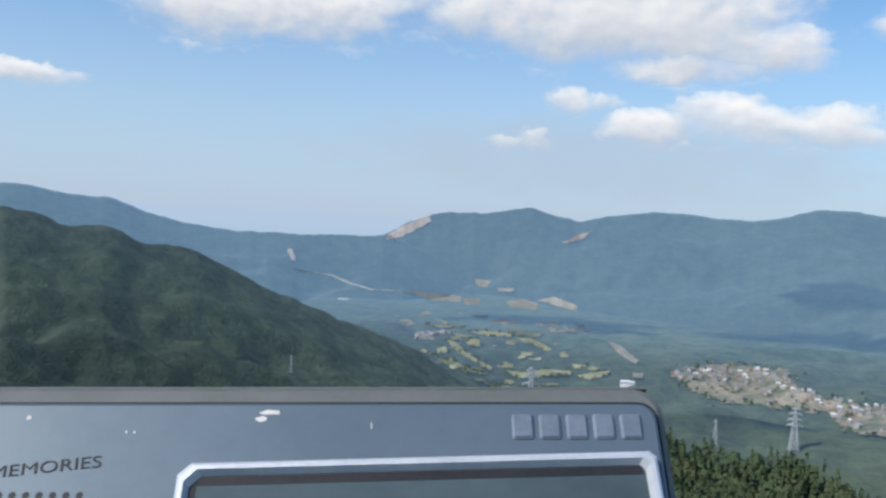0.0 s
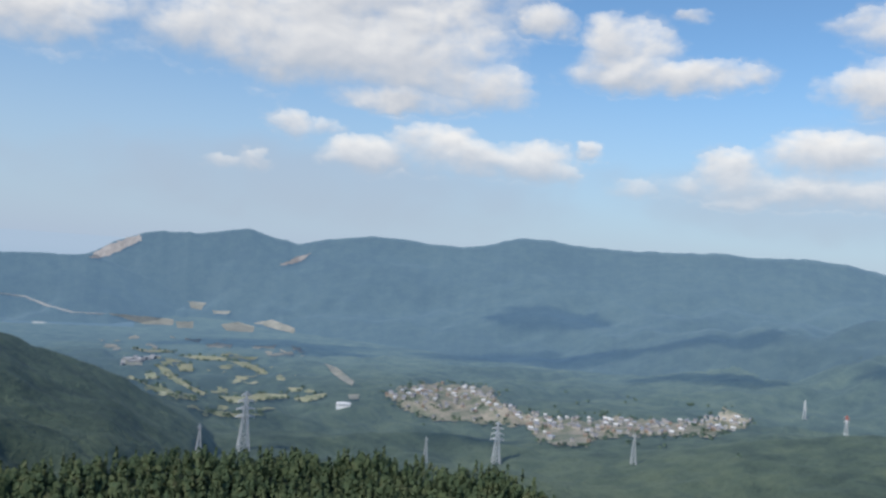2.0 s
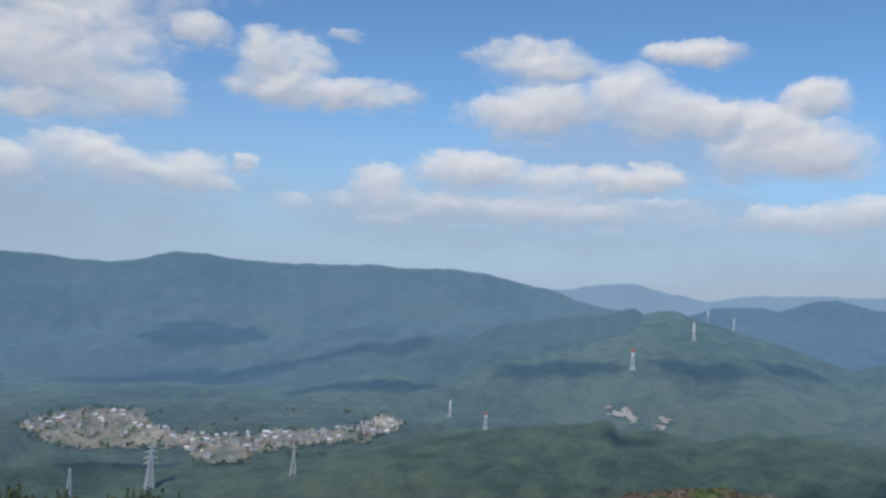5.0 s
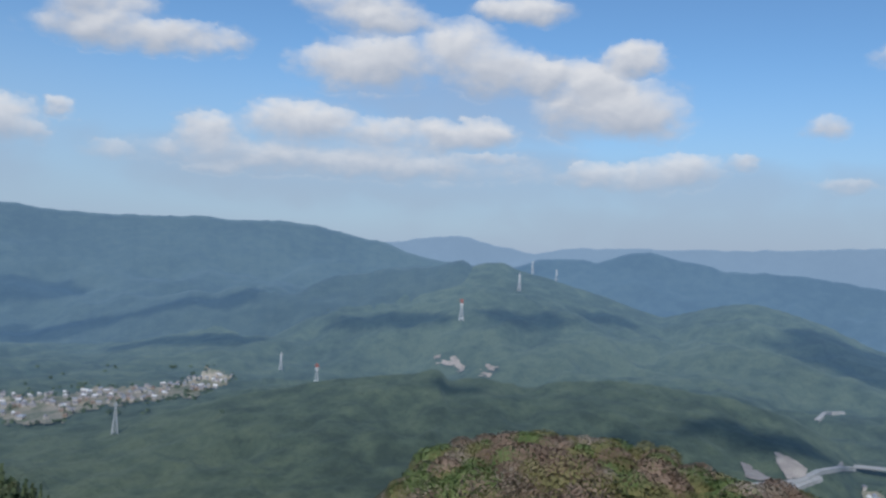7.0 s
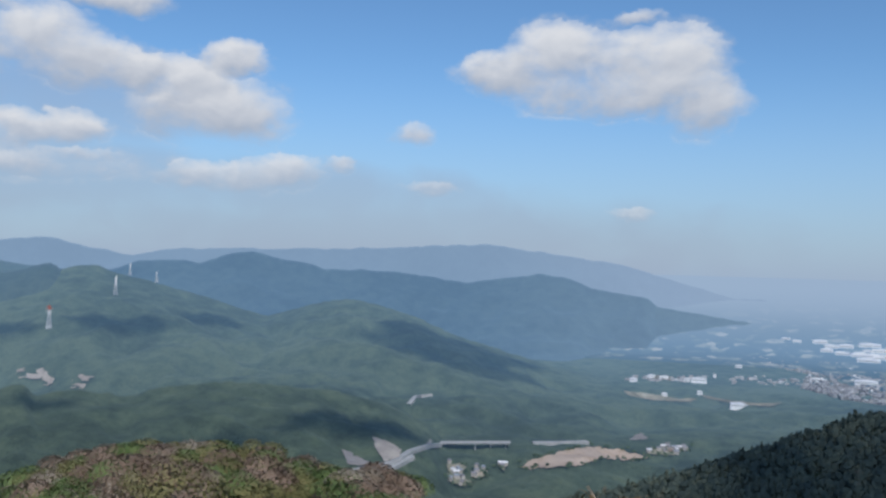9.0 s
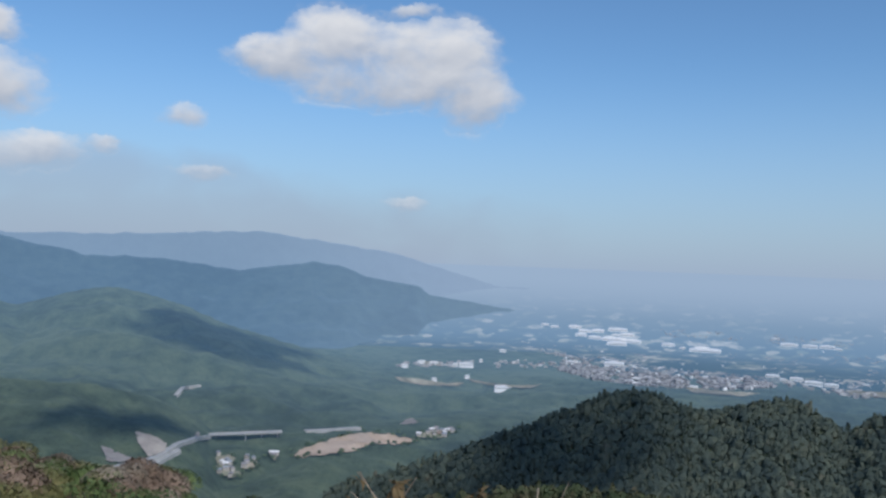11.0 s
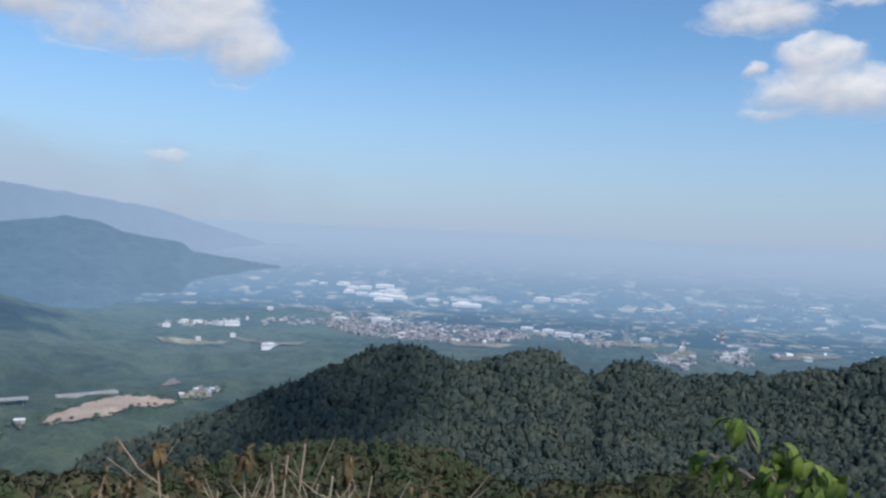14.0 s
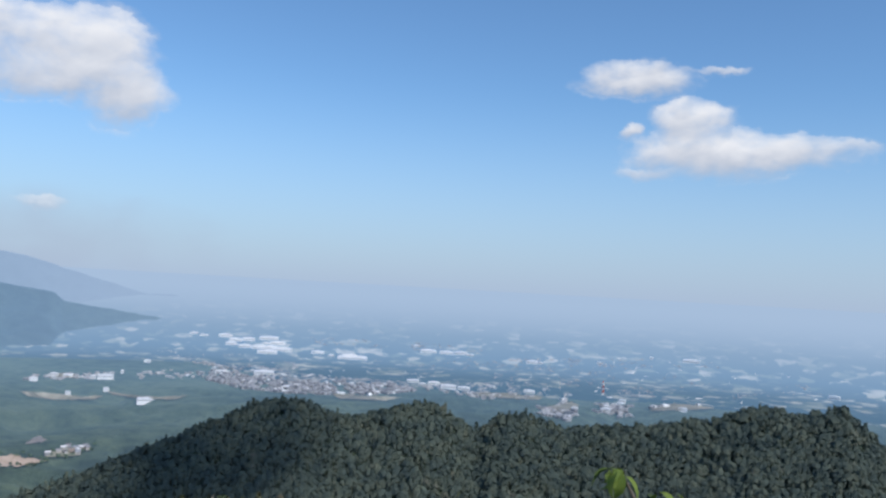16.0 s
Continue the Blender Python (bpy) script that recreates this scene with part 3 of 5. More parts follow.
    soft = np.repeat(soft / np.linalg.norm(soft, axis=2, keepdims=True), 3, axis=1).reshape(-1, 3)
    me = mesh_of(name, v, np.arange(len(v)).reshape(-1, 3), material, True, soft)
    return tagged(new(name, me), label=label, category="forest", kind="stuff")


rng = np.random.default_rng(7)
mixed_wood("cedar_forest", scatter(-27, 30, 215, 430, 3.3, rng), 9.0, 3.9, 74, rng, M_CEDAR, "dense dark green cedar forest on a near spur", 0.55, 0.36)
mixed_wood("oak_forest", scatter(80, 140, 250, 590, 3.25, rng), 5.6, 4.9, 60, rng, M_OAK, "dense dark mixed forest covering a steep ridge", 0.22, 0.42, 0.7)
mixed_wood("hump_forest", scatter(82, 114, 90, 245, 2.7, rng), 4.2, 3.9, 110, rng, M_HUMP, "low broadleaved wood on a rounded hump", 0.12, 0.20)


# ---- the valley: fields, golf course, villages, roads; outlines in heading and height, laid on the land ----
FAIRWAYS = []
FAIRWAYS.append([(0.33, -7.48), (1.21, -7.77), (1.82, -8.37), (2.73, -8.81), (3.56, -9.17), (3.43, -9.40), (2.44, -8.95), (1.54, -8.52), (0.79, -8.00)])
FAIRWAYS.append([(-0.66, -8.47), (0.28, -8.83), (1.28, -8.98), (2.18, -9.42), (3.22, -9.55), (2.79, -9.67), (1.61, -9.45), (0.45, -9.16)])
FAIRWAYS.append([(-0.19, -8.13), (0.51, -8.05), (0.65, -8.41), (-0.06, -8.45)])
FAIRWAYS.append([(4.69, -7.15), (5.90, -7.20), (6.84, -7.56), (7.31, -7.78), (6.72, -7.95), (6.24, -7.68), (5.46, -7.43)])
FAIRWAYS.append([(1.73, -6.97), (3.48, -6.89), (4.68, -6.97), (4.54, -7.19), (2.91, -7.21)])
FAIRWAYS.append([(4.24, -9.28), (5.74, -9.33), (6.64, -9.08), (8.48, -9.04), (8.65, -9.32), (7.28, -9.44), (6.07, -9.70), (5.01, -9.72)])
FAIRWAYS.append([(3.56, -10.27), (4.90, -10.34), (6.11, -10.32), (7.19, -10.35), (5.83, -10.60), (4.33, -10.56)])
FAIRWAYS.append([(8.81, -9.35), (9.73, -9.07), (10.97, -8.87), (10.84, -9.17), (9.61, -9.53)])
FAIRWAYS.append([(8.53, -8.64), (9.47, -8.61), (9.40, -8.87), (8.63, -8.90)])
FAIRWAYS.append([(1.63, -7.51), (2.63, -7.41), (2.69, -7.92), (1.94, -7.93)])
FAIRWAYS.append([(-0.99, -6.66), (1.13, -6.68), (1.72, -6.79), (-0.28, -6.86)])
FAIRWAYS.append([(0.56, -8.83), (0.84, -8.70), (1.14, -8.98), (0.79, -9.05)])
FIELDS = []
FIELDS.append([(-2.51, -4.60), (-0.56, -4.69), (1.22, -4.78), (1.25, -5.11), (-0.39, -5.14), (-1.81, -4.81)])
FIELDS.append([(1.45, -4.92), (2.46, -4.88), (2.49, -5.25), (1.54, -5.28)])
FIELDS.append([(4.10, -4.97), (5.13, -4.77), (6.13, -4.96), (6.08, -5.31), (4.57, -5.32)])
FIELDS.append([(6.04, -4.82), (7.24, -4.52), (8.67, -4.93), (8.61, -5.24), (7.75, -5.12), (6.65, -4.85)])
FIELDS.append([(2.09, -3.66), (3.15, -3.69), (2.88, -4.11), (2.23, -4.03)])
FIELDS.append([(3.52, -4.14), (4.64, -4.12), (4.50, -4.29), (3.68, -4.32)])
FIELDS.append([(10.70, -7.07), (11.50, -7.27), (12.67, -8.01), (12.48, -8.25), (11.38, -7.73)])
FIELDS.append([(12.33, -8.88), (13.04, -8.82), (12.98, -9.13), (12.42, -9.13)])
FIELDS.append([(-1.58, -7.28), (-0.38, -7.42), (-0.36, -7.64), (-1.28, -7.63)])
FIELDS.append([(112.18, -5.22), (113.68, -4.99), (114.51, -5.69), (113.01, -5.96)])
FIELDS.append([(125.98, -6.33), (127.29, -5.98), (128.27, -5.83), (129.73, -6.10), (127.64, -6.49), (124.99, -6.76)])
FIELDS.append([(86.91, -7.29), (88.51, -7.35), (90.10, -7.54), (91.22, -7.46), (90.76, -7.70), (88.54, -7.71), (87.29, -7.52)])
FIELDS.append([(91.53, -7.22), (93.35, -7.43), (94.69, -7.48), (96.20, -7.35), (95.37, -7.64), (93.36, -7.60), (91.87, -7.42)])
FIELDS.append([(115.86, -5.50), (118.01, -5.65), (119.60, -5.75), (119.43, -5.97), (117.31, -5.98), (115.70, -5.80)])
FIELDS.append([(105.13, -6.95), (107.29, -7.04), (109.45, -7.00), (108.38, -7.27), (105.50, -7.26)])
FIELDS.append([(117.98, -5.12), (120.09, -4.98), (120.80, -5.10), (118.34, -5.31)])
FIELDS.append([(118.78, -7.00), (120.17, -6.65), (120.70, -6.86), (119.85, -7.27), (118.27, -7.53)])
FIELDS.append([(113.74, -6.20), (115.72, -6.22), (118.39, -6.33), (118.05, -6.63), (114.48, -6.65)])
FIELDS.append([(88.44, -6.20), (89.71, -6.21), (89.78, -6.44), (88.77, -6.46)])
VILLAGE = [(14.55, -8.73), (15.79, -8.11), (17.05, -7.81), (18.82, -7.78), (21.57, -7.83), (21.76, -8.22), (22.13, -8.83), (23.12, -9.07), (25.24, -9.38), (27.48, -9.36), (28.89, -8.92), (30.32, -8.95), (32.36, -8.91), (34.22, -8.72), (35.40, -8.21), (35.97, -7.62), (36.45, -7.87), (37.53, -8.36), (36.96, -8.81), (34.88, -9.49), (30.23, -10.04), (28.04, -10.47), (27.59, -10.92), (25.51, -11.02), (24.52, -10.76), (23.82, -10.04), (21.56, -10.05), (19.62, -10.04), (18.02, -10.18), (16.22, -9.74), (15.06, -9.09)]
HAMLETS = []
HAMLETS.append([(75.84, -12.26), (76.57, -12.11), (77.13, -12.41), (76.62, -12.99), (77.74, -13.34), (76.82, -13.54), (75.98, -13.31)])
HAMLETS.append([(77.50, -12.34), (78.60, -12.55), (78.09, -13.07), (77.54, -13.03)])
HAMLETS.append([(71.75, -14.42), (72.76, -14.00), (74.04, -13.46), (74.63, -13.86), (73.16, -14.39)])
HAMLETS.append([(88.25, -10.83), (89.38, -10.44), (90.99, -10.49), (90.06, -10.98), (88.59, -10.99)])
HAMLETS.append([(79.23, -12.23), (79.67, -12.15), (79.66, -12.50), (79.33, -12.54)])
SCARS = []
SCARS.append([(69.05, -11.36), (69.82, -11.68), (70.98, -12.24), (70.24, -12.51), (69.47, -12.28)])
SCARS.append([(71.00, -10.67), (71.66, -10.76), (73.00, -11.39), (72.84, -11.85), (71.92, -12.22), (71.42, -11.59)])
SCARS.append([(87.32, -10.20), (87.97, -9.76), (88.55, -10.02), (88.23, -10.20)])
SCARS.append([(74.55, -10.69), (75.03, -10.93), (74.86, -11.17), (74.63, -11.09)])
SCARS.append([(49.98, -6.49), (51.12, -6.26), (51.96, -7.05), (51.85, -7.55), (50.81, -7.17), (50.08, -7.02)])
SCARS.append([(52.72, -7.62), (53.33, -6.84), (54.24, -6.94), (53.56, -7.69)])
SCARS.append([(-3.90, -1.31), (-2.80, -0.45), (-0.99, 0.33), (-0.96, -0.10), (-2.26, -0.90), (-3.23, -1.40)])
SCARS.append([(7.22, -1.06), (8.26, -0.54), (9.37, -0.05), (8.98, -0.59), (7.94, -1.04)])
SOIL = [(80.58, -12.24), (81.44, -11.67), (83.51, -11.01), (84.89, -10.74), (86.59, -10.81), (88.60, -11.20), (87.80, -11.47), (85.60, -11.42), (84.44, -11.99), (83.04, -12.06), (81.12, -12.39)]
ROADS = []
ROADS.append([(68.20, -13.06), (69.51, -12.90), (71.18, -12.57), (72.49, -12.25), (73.57, -11.55), (74.67, -11.20), (75.41, -11.11)])
ROADS.append([(69.15, -13.34), (71.03, -13.10), (72.32, -12.66), (73.68, -11.90)])
ROADS.append([(81.30, -10.79), (82.98, -10.69), (84.71, -10.54)])
ROADS.append([(73.33, -8.69), (73.77, -8.17), (74.79, -8.04)])
ROADS.append([(-9.77, -2.31), (-9.50, -3.06)])
ROADS.append([(-9.59, -3.53), (-8.42, -3.70), (-7.09, -3.83), (-5.85, -4.30), (-4.44, -4.63), (-2.23, -4.67), (-0.93, -4.81)])
ROADS.append([(118.10, -7.54), (119.14, -7.15), (119.81, -6.58), (119.89, -6.01), (119.59, -5.54)])
BRIDGE = [(75.41, -11.09), (79.88, -10.93), (77.36, -11.36), (79.26, -11.31)]
TOWN = [(97.64, -5.64), (100.07, -5.42), (102.21, -5.87), (107.23, -6.01), (109.77, -6.13), (110.33, -6.60), (107.28, -6.97), (102.28, -7.07), (99.45, -6.88), (97.35, -6.45)]
WORKS = []
WORKS += [(96.09, 96.57, -3.70), (96.68, 97.19, -3.82), (97.81, 98.64, -3.80), (98.45, 99.22, -4.06), (99.25, 100.02, -3.99), (100.29, 101.46, -3.87), (98.26, 98.95, -4.28), (99.03, 99.83, -4.42), (100.01, 100.71, -4.39), (100.49, 100.98, -4.16), (100.98, 101.90, -4.16), (99.87, 101.42, -4.48)]
WORKS += [(101.07, 102.31, -4.54), (100.20, 101.44, -4.76), (103.56, 104.35, -4.63), (104.64, 105.00, -4.73), (105.23, 107.10, -4.88), (105.54, 106.44, -4.75), (110.01, 110.37, -3.86), (110.46, 111.47, -4.21), (111.69, 112.56, -4.22), (112.63, 113.46, -4.20), (113.43, 113.86, -4.24), (109.70, 110.49, -6.12)]
WORKS += [(110.50, 110.93, -6.23), (111.07, 111.79, -6.19), (111.88, 112.88, -6.35), (112.96, 113.75, -6.40), (101.84, 102.33, -6.79), (97.73, 98.22, -5.98), (100.10, 101.33, -6.00), (90.94, 91.85, -6.49), (90.52, 90.87, -6.46), (89.02, 89.59, -6.42), (88.30, 88.77, -6.36), (87.23, 87.69, -6.64)]
WORKS += [(93.50, 93.90, -5.48), (93.25, 94.38, -7.87), (89.21, 89.53, -7.45), (91.31, 91.63, -7.19), (92.22, 92.41, -6.13), (117.24, 117.95, -4.50), (118.02, 118.30, -4.47), (121.63, 121.97, -4.23), (124.86, 125.06, -3.69), (126.87, 127.85, -3.76), (122.00, 122.62, -7.12), (122.20, 122.47, -6.87)]
WORKS += [(120.19, 120.61, -7.13), (123.11, 123.55, -6.45), (126.72, 127.25, -6.65), (115.00, 115.36, -6.18), (117.15, 117.86, -6.35), (135.16, 135.83, -5.21), (11.63, 12.54, -9.69)]


def part(name, bm, material, parent, label=""):
    """Links a bmesh as one mesh object under a thing or a part."""
    me = bpy.data.meshes.new(name)
    bm.to_mesh(me)
    bm.free()
    if material:
        me.materials.append(material)
    ob = new(name, me)
    ob.parent = parent
    return tagged(ob, label=label)


def thing(name, m, label, category, group=""):
    """An empty at a thing's base, for its parts."""
    ob = new(name)
    ob.matrix_world = m
    return tagged(ob, label=label, category=category, group=group)


def box(bm, x0, x1, y0, y1, z0, z1):
    v = [bm.verts.new((x, y, z)) for z in (z0, z1) for x, y in ((x0, y0), (x1, y0), (x1, y1), (x0, y1))]
    for f in ((3, 2, 1, 0), (4, 5, 6, 7), (0, 1, 5, 4), (1, 2, 6, 5), (2, 3, 7, 6), (3, 0, 4, 7)):
        bm.faces.new([v[i] for i in f])
    return bm


def beam(bm, a, b, w):
    """A square bar between two points."""
    a, b = Vector(a), Vector(b)
    d = (b - a).normalized()
    s = d.cross(Vector((0, 0, 1)) if abs(d.z) < 0.9 else Vector((1, 0, 0))).normalized() * w / 2
    t = d.cross(s).normalized() * w / 2
    v = [bm.verts.new(p + q) for p in (a, b) for q in (s + t, s - t, -s - t, -s + t)]
    for f in ((0, 1, 2, 3), (7, 6, 5, 4), (0, 4, 5, 1), (1, 5, 6, 2), (2, 6, 7, 3), (3, 7, 4, 0)):
        bm.faces.new([v[i] for i in f])


def plain_material(name, low, high, scale=0.2, rough=0.85, metal=0.0, bump=0.2, gloss=0.0):
    """A weathered surface: two tones in patches, fine grain and relief."""
    mat = bpy.data.materials.new(name)
    mat.use_nodes = True
    n = Nodes(mat.node_tree)
    p = n.add("ShaderNodeNewGeometry").outputs["Position"]
    patch = n.m("ADD", n.m("MULTIPLY", n.noise(p, scale, 4, 0.6), 0.7), n.m("MULTIPLY", n.noise(p, scale * 9, 3, 0.6), 0.3))
    col = n.ramp(patch, (0.38, low), (0.62, high))
    b = n.add("ShaderNodeBsdfPrincipled", {"Base Color": col, "Roughness": rough, "Metallic": metal, "Specular IOR Level": 0.3})
    bm_ = n.add("ShaderNodeBump", {"Strength": bump, "Distance": 0.3 / max(scale, 0.01) * 0.02, "Height": patch})
    n.put(b, "Normal", bm_.outputs[0])
    out = b.outputs[0]
    # a bluish glossy layer stands in for haze over far ground
    if gloss:
        veil = n.add("ShaderNodeBsdfGlossy", {"Color": (0.82, 0.90, 1.0, 1), "Roughness": 0.55})
        out = n.add("ShaderNodeMixShader", {0: gloss, 1: out, 2: veil.outputs[0]}).outputs[0]
    n.add("ShaderNodeOutputMaterial", {0: out})
    return mat


M_GRASS = plain_material("mown_grass", (0.18, 0.205, 0.10), (0.33, 0.31, 0.175), 0.02, gloss=0.12)
M_ROUGH = plain_material("rough_grass", (0.12, 0.155, 0.075), (0.27, 0.25, 0.13), 0.02, gloss=0.12)
M_FIELD = plain_material("stubble_field", (0.16, 0.17, 0.135), (0.34, 0.32, 0.25), 0.02, gloss=0.12)
M_YARD = plain_material("village_ground", (0.095, 0.125, 0.072), (0.36, 0.31, 0.24), 0.030, gloss=0.08)
M_SCAR = plain_material("bare_rock", (0.20, 0.172, 0.142), (0.34, 0.295, 0.24), 0.05, gloss=0.15)
M_SOIL = plain_material("bare_soil", (0.40, 0.29, 0.20), (0.55, 0.43, 0.32), 0.03, gloss=0.1)
M_ROAD = plain_material("pale_concrete_road", (0.33, 0.33, 0.31), (0.48, 0.47, 0.44), 0.08, gloss=0.1)


def inside(poly, x, y):
    """Which points lie in an outline."""
    px, py = np.array(poly).T
    hit = np.zeros(np.shape(x), bool)
    for i in range(len(px)):
        x0, y0, x1, y1 = px[i - 1], py[i - 1], px[i], py[i]
        cross = ((y0 > y) != (y1 > y)) & (x < (x1 - x0) * (y - y0) / (y1 - y0 + 1e-12) + x0)
        hit ^= cross
    return hit


RAY_R = np.geomspace(600, 4880, 1500)
SIGHT = {}


def reach(az, el):
    """Distance at which lines of sight meet the land or a far range, for arrays."""
    out, grid = np.empty(np.shape(az)), SIGHT
    for i, (a, e) in enumerate(zip(np.ravel(az), np.ravel(el))):
        key = round(float(a), 1)
        if key not in grid:
            grid[key] = np.maximum.accumulate(np.degrees(np.arctan2(land(np.full_like(RAY_R, key), RAY_R), RAY_R)))
        k = np.searchsorted(grid[key], e)
        r = RAY_R[min(k, len(RAY_R) - 1)]
        for tree in RANGES[:2]:
            spot = tree.ray_cast(Vector((0, 0, 0)), way(a, e))[0]
            if spot is not None:
                r = min(r, math.hypot(spot.x, spot.y))
        out.flat[i] = r
    return out


def draped(name, outline, material, label, category, step=0.07, ragged=0.12, seed=1, share=None, grow=1.0):
    """A patch of other ground cover, following the land, with an uneven edge."""
    outline = np.array(outline)
    outline = outline.mean(0) + (outline - outline.mean(0)) * np.array([1 + (grow - 1) * 0.4, grow])
    pa, pe = outline.T
    A, E = np.meshgrid(np.arange(pa.min() - 0.2, pa.max() + 0.2, step), np.arange(pe.min() - 0.2, pe.max() + 0.2, step * 0.6), indexing="ij")
    A2, E2 = A + ragged * 4 * fbm(A * 3, E * 6, 4, seed), E + ragged * 2 * fbm(A * 3 + 9, E * 6, 4, seed + 5)
    ok = inside(outline, A2, E2)
    if share is not None:
        ok &= fbm(A * 1.1, E * 3.2, 5, seed + 3) > share
    r = reach(A, E) * 0.997
    co = np.stack([r * np.sin(np.radians(A)), r * np.cos(np.radians(A)), r * np.tan(np.radians(E))], -1)
    i = np.arange(A.size).reshape(A.shape)
    q = np.stack([i[:-1, :-1], i[1:, :-1], i[1:, 1:], i[:-1, 1:]], -1)
    cell = ok[:-1, :-1] & ok[1:, :-1] & ok[1:, 1:] & ok[:-1, 1:]
    near = np.abs(np.diff(r, axis=1))[:-1] < 260
    q = q[cell & near]
    if not len(q):
        return None
    used, inv = np.unique(q, return_inverse=True)
    me = mesh_of(name, co.reshape(-1, 3)[used], inv.reshape(-1, 4), material, True)
    return tagged(new(name, me), label=label, category=category, kind="structure")


for k, o in enumerate(FAIRWAYS):
    draped("fairway", o, M_GRASS, "yellow-green mown golf fairway between dark trees", "golf fairway", 0.026, 0.045, seed=k, grow=1.0)
GOLF = [(-1.60, -6.77), (2.00, -6.51), (6.00, -6.64), (8.52, -7.58), (11.04, -8.53), (11.25, -9.33), (7.58, -10.61), (3.58, -10.58), (1.05, -9.43), (-1.37, -8.47)]
draped("rough_grass", GOLF, M_ROUGH, "olive rough grass between golf fairways and trees", "grass", 0.035, 0.2, 61, 0.17)
draped("fields", [(-3.02, -6.00), (3.98, -5.78), (8.98, -6.07), (10.50, -6.74), (3.00, -6.79), (-2.50, -6.79)], M_FIELD, "small pale fields on the valley floor", "field", 0.04, 0.2, 66, 0.13)
for k, o in enumerate(FIELDS):
    draped("field", o, M_FIELD, "pale stubble field on the valley floor", "field", 0.035, 0.035, seed=k + 30, grow=1.15)
draped("village_ground", VILLAGE, M_YARD, "yards, gardens and small fields between village houses", "ground", 0.06, 0.3, seed=60)
for k, o in enumerate(HAMLETS):
    draped("hamlet_ground", o, M_YARD, "yards and fields of a small hamlet", "ground", 0.05, seed=k + 70)
for k, o in enumerate(SCARS):
    draped("cut_slope", o, M_SCAR, "bare grey-brown cut slope in the forest", "slope", 0.04, 0.1, seed=k + 80, share=0.0 if k in (4, 5) else None)
draped("bare_soil", SOIL, M_SOIL, "large bare orange-brown levelled building site", "soil", 0.06, seed=90)


def ribbon(name, line, width, material, label, lift=3.0):
    """A road along a line of headings and heights."""
    a, e = np.array(line).T
    t = np.linspace(0, len(a) - 1, 10 * len(a))
    a, e = np.interp(t, np.arange(len(a)), a), np.interp(t, np.arange(len(e)), e)
    r = reach(a, e)
    r = np.convolve(np.pad(r, 4, mode="edge"), np.ones(9) / 9, "valid")
    x, y, z = r * np.sin(np.radians(a)), r * np.cos(np.radians(a)), r * np.tan(np.radians(e)) + lift
    tx, ty = np.gradient(x), np.gradient(y)
    l = np.hypot(tx, ty) + 1e-6
    bm = bmesh.new()
    rows = []
    for i in range(len(x)):
        s = Vector((-ty[i] / l[i], tx[i] / l[i], 0)) * width / 2
        c = Vector((x[i], y[i], z[i]))
        rows.append([bm.verts.new(c + s), bm.verts.new(c - s), bm.verts.new(c - s - Vector((0, 0, 6))), bm.verts.new(c + s - Vector((0, 0, 6)))])
    for p, q in zip(rows, rows[1:]):
        for i in range(4):
            bm.faces.new((p[i], p[(i + 1) % 4], q[(i + 1) % 4], q[i]))
    me = bpy.data.meshes.new(name)
    bm.to_mesh(me)
    bm.free()
    me.materials.append(material)
    return tagged(new(name, me), label=label, category="road", kind="structure")


for k, line in enumerate(ROADS):
    ribbon("road", line, (9, 8, 11, 9, 20, 13, 14)[k], M_ROAD, "pale concrete road on an embankment")


# ---- viaduct ----
def viaduct():
    (a0, e0), (a1, e1) = BRIDGE[0], BRIDGE[1]
    r0, r1 = float(reach(np.array([a0]), np.array([e0]))[0]), float(reach(np.array([a1]), np.array([e1]))[0])
    p = Vector((r0 * math.sin(radians(a0)), r0 * math.cos(radians(a0)), r0 * math.tan(radians(e0)) + 4))
    q = Vector((r0 * math.sin(radians(a1)), r0 * math.cos(radians(a1)), r0 * math.tan(radians(e1)) + 4))
    th = thing("viaduct", Matrix.Translation(p), "pale concrete motorway viaduct on piers over a side valley", "bridge")
    d = q - p
    bm = bmesh.new()
    side = Vector((-d.y, d.x, 0)).normalized()
    for off in (-4.6, 4.6):
        s = side * off
        vs = [bm.verts.new(c + s + u) for c in (Vector((0, 0, 0)), d) for u in (side * 4.2, side * -4.2, side * -4.2 + Vector((0, 0, -1.4)), side * 4.2 + Vector((0, 0, -1.4)))]
        for f in ((0, 1, 2, 3), (7, 6, 5, 4), (0, 4, 5, 1), (1, 5, 6, 2), (2, 6, 7, 3), (3, 7, 4, 0)):
            bm.faces.new([vs[i] for i in f])
    part("deck", bm, M_ROAD, th)
    for off in (-9.1, 9.1):
        bm = bmesh.new()
        beam(bm, side * off + Vector((0, 0, 0.4)), d + side * off + Vector((0, 0, 0.4)), 0.8)
        part("parapet", bm, M_ROAD, th)
    for k in range(3):
        f = 0.5 + 0.22 * k
        c = d * f
        w = p + c
        az, r = math.degrees(math.atan2(w.x, w.y)), math.hypot(w.x, w.y)
        drop = max(8.0, w.z - float(land(az, r)) + 3)
        bm = bmesh.new()
        box(bm, c.x - 1.0, c.x + 1.0, c.y - 1.0, c.y + 1.0, c.z - drop, c.z - 1.3)
        part("pier", bm, M_ROAD, th)


viaduct()


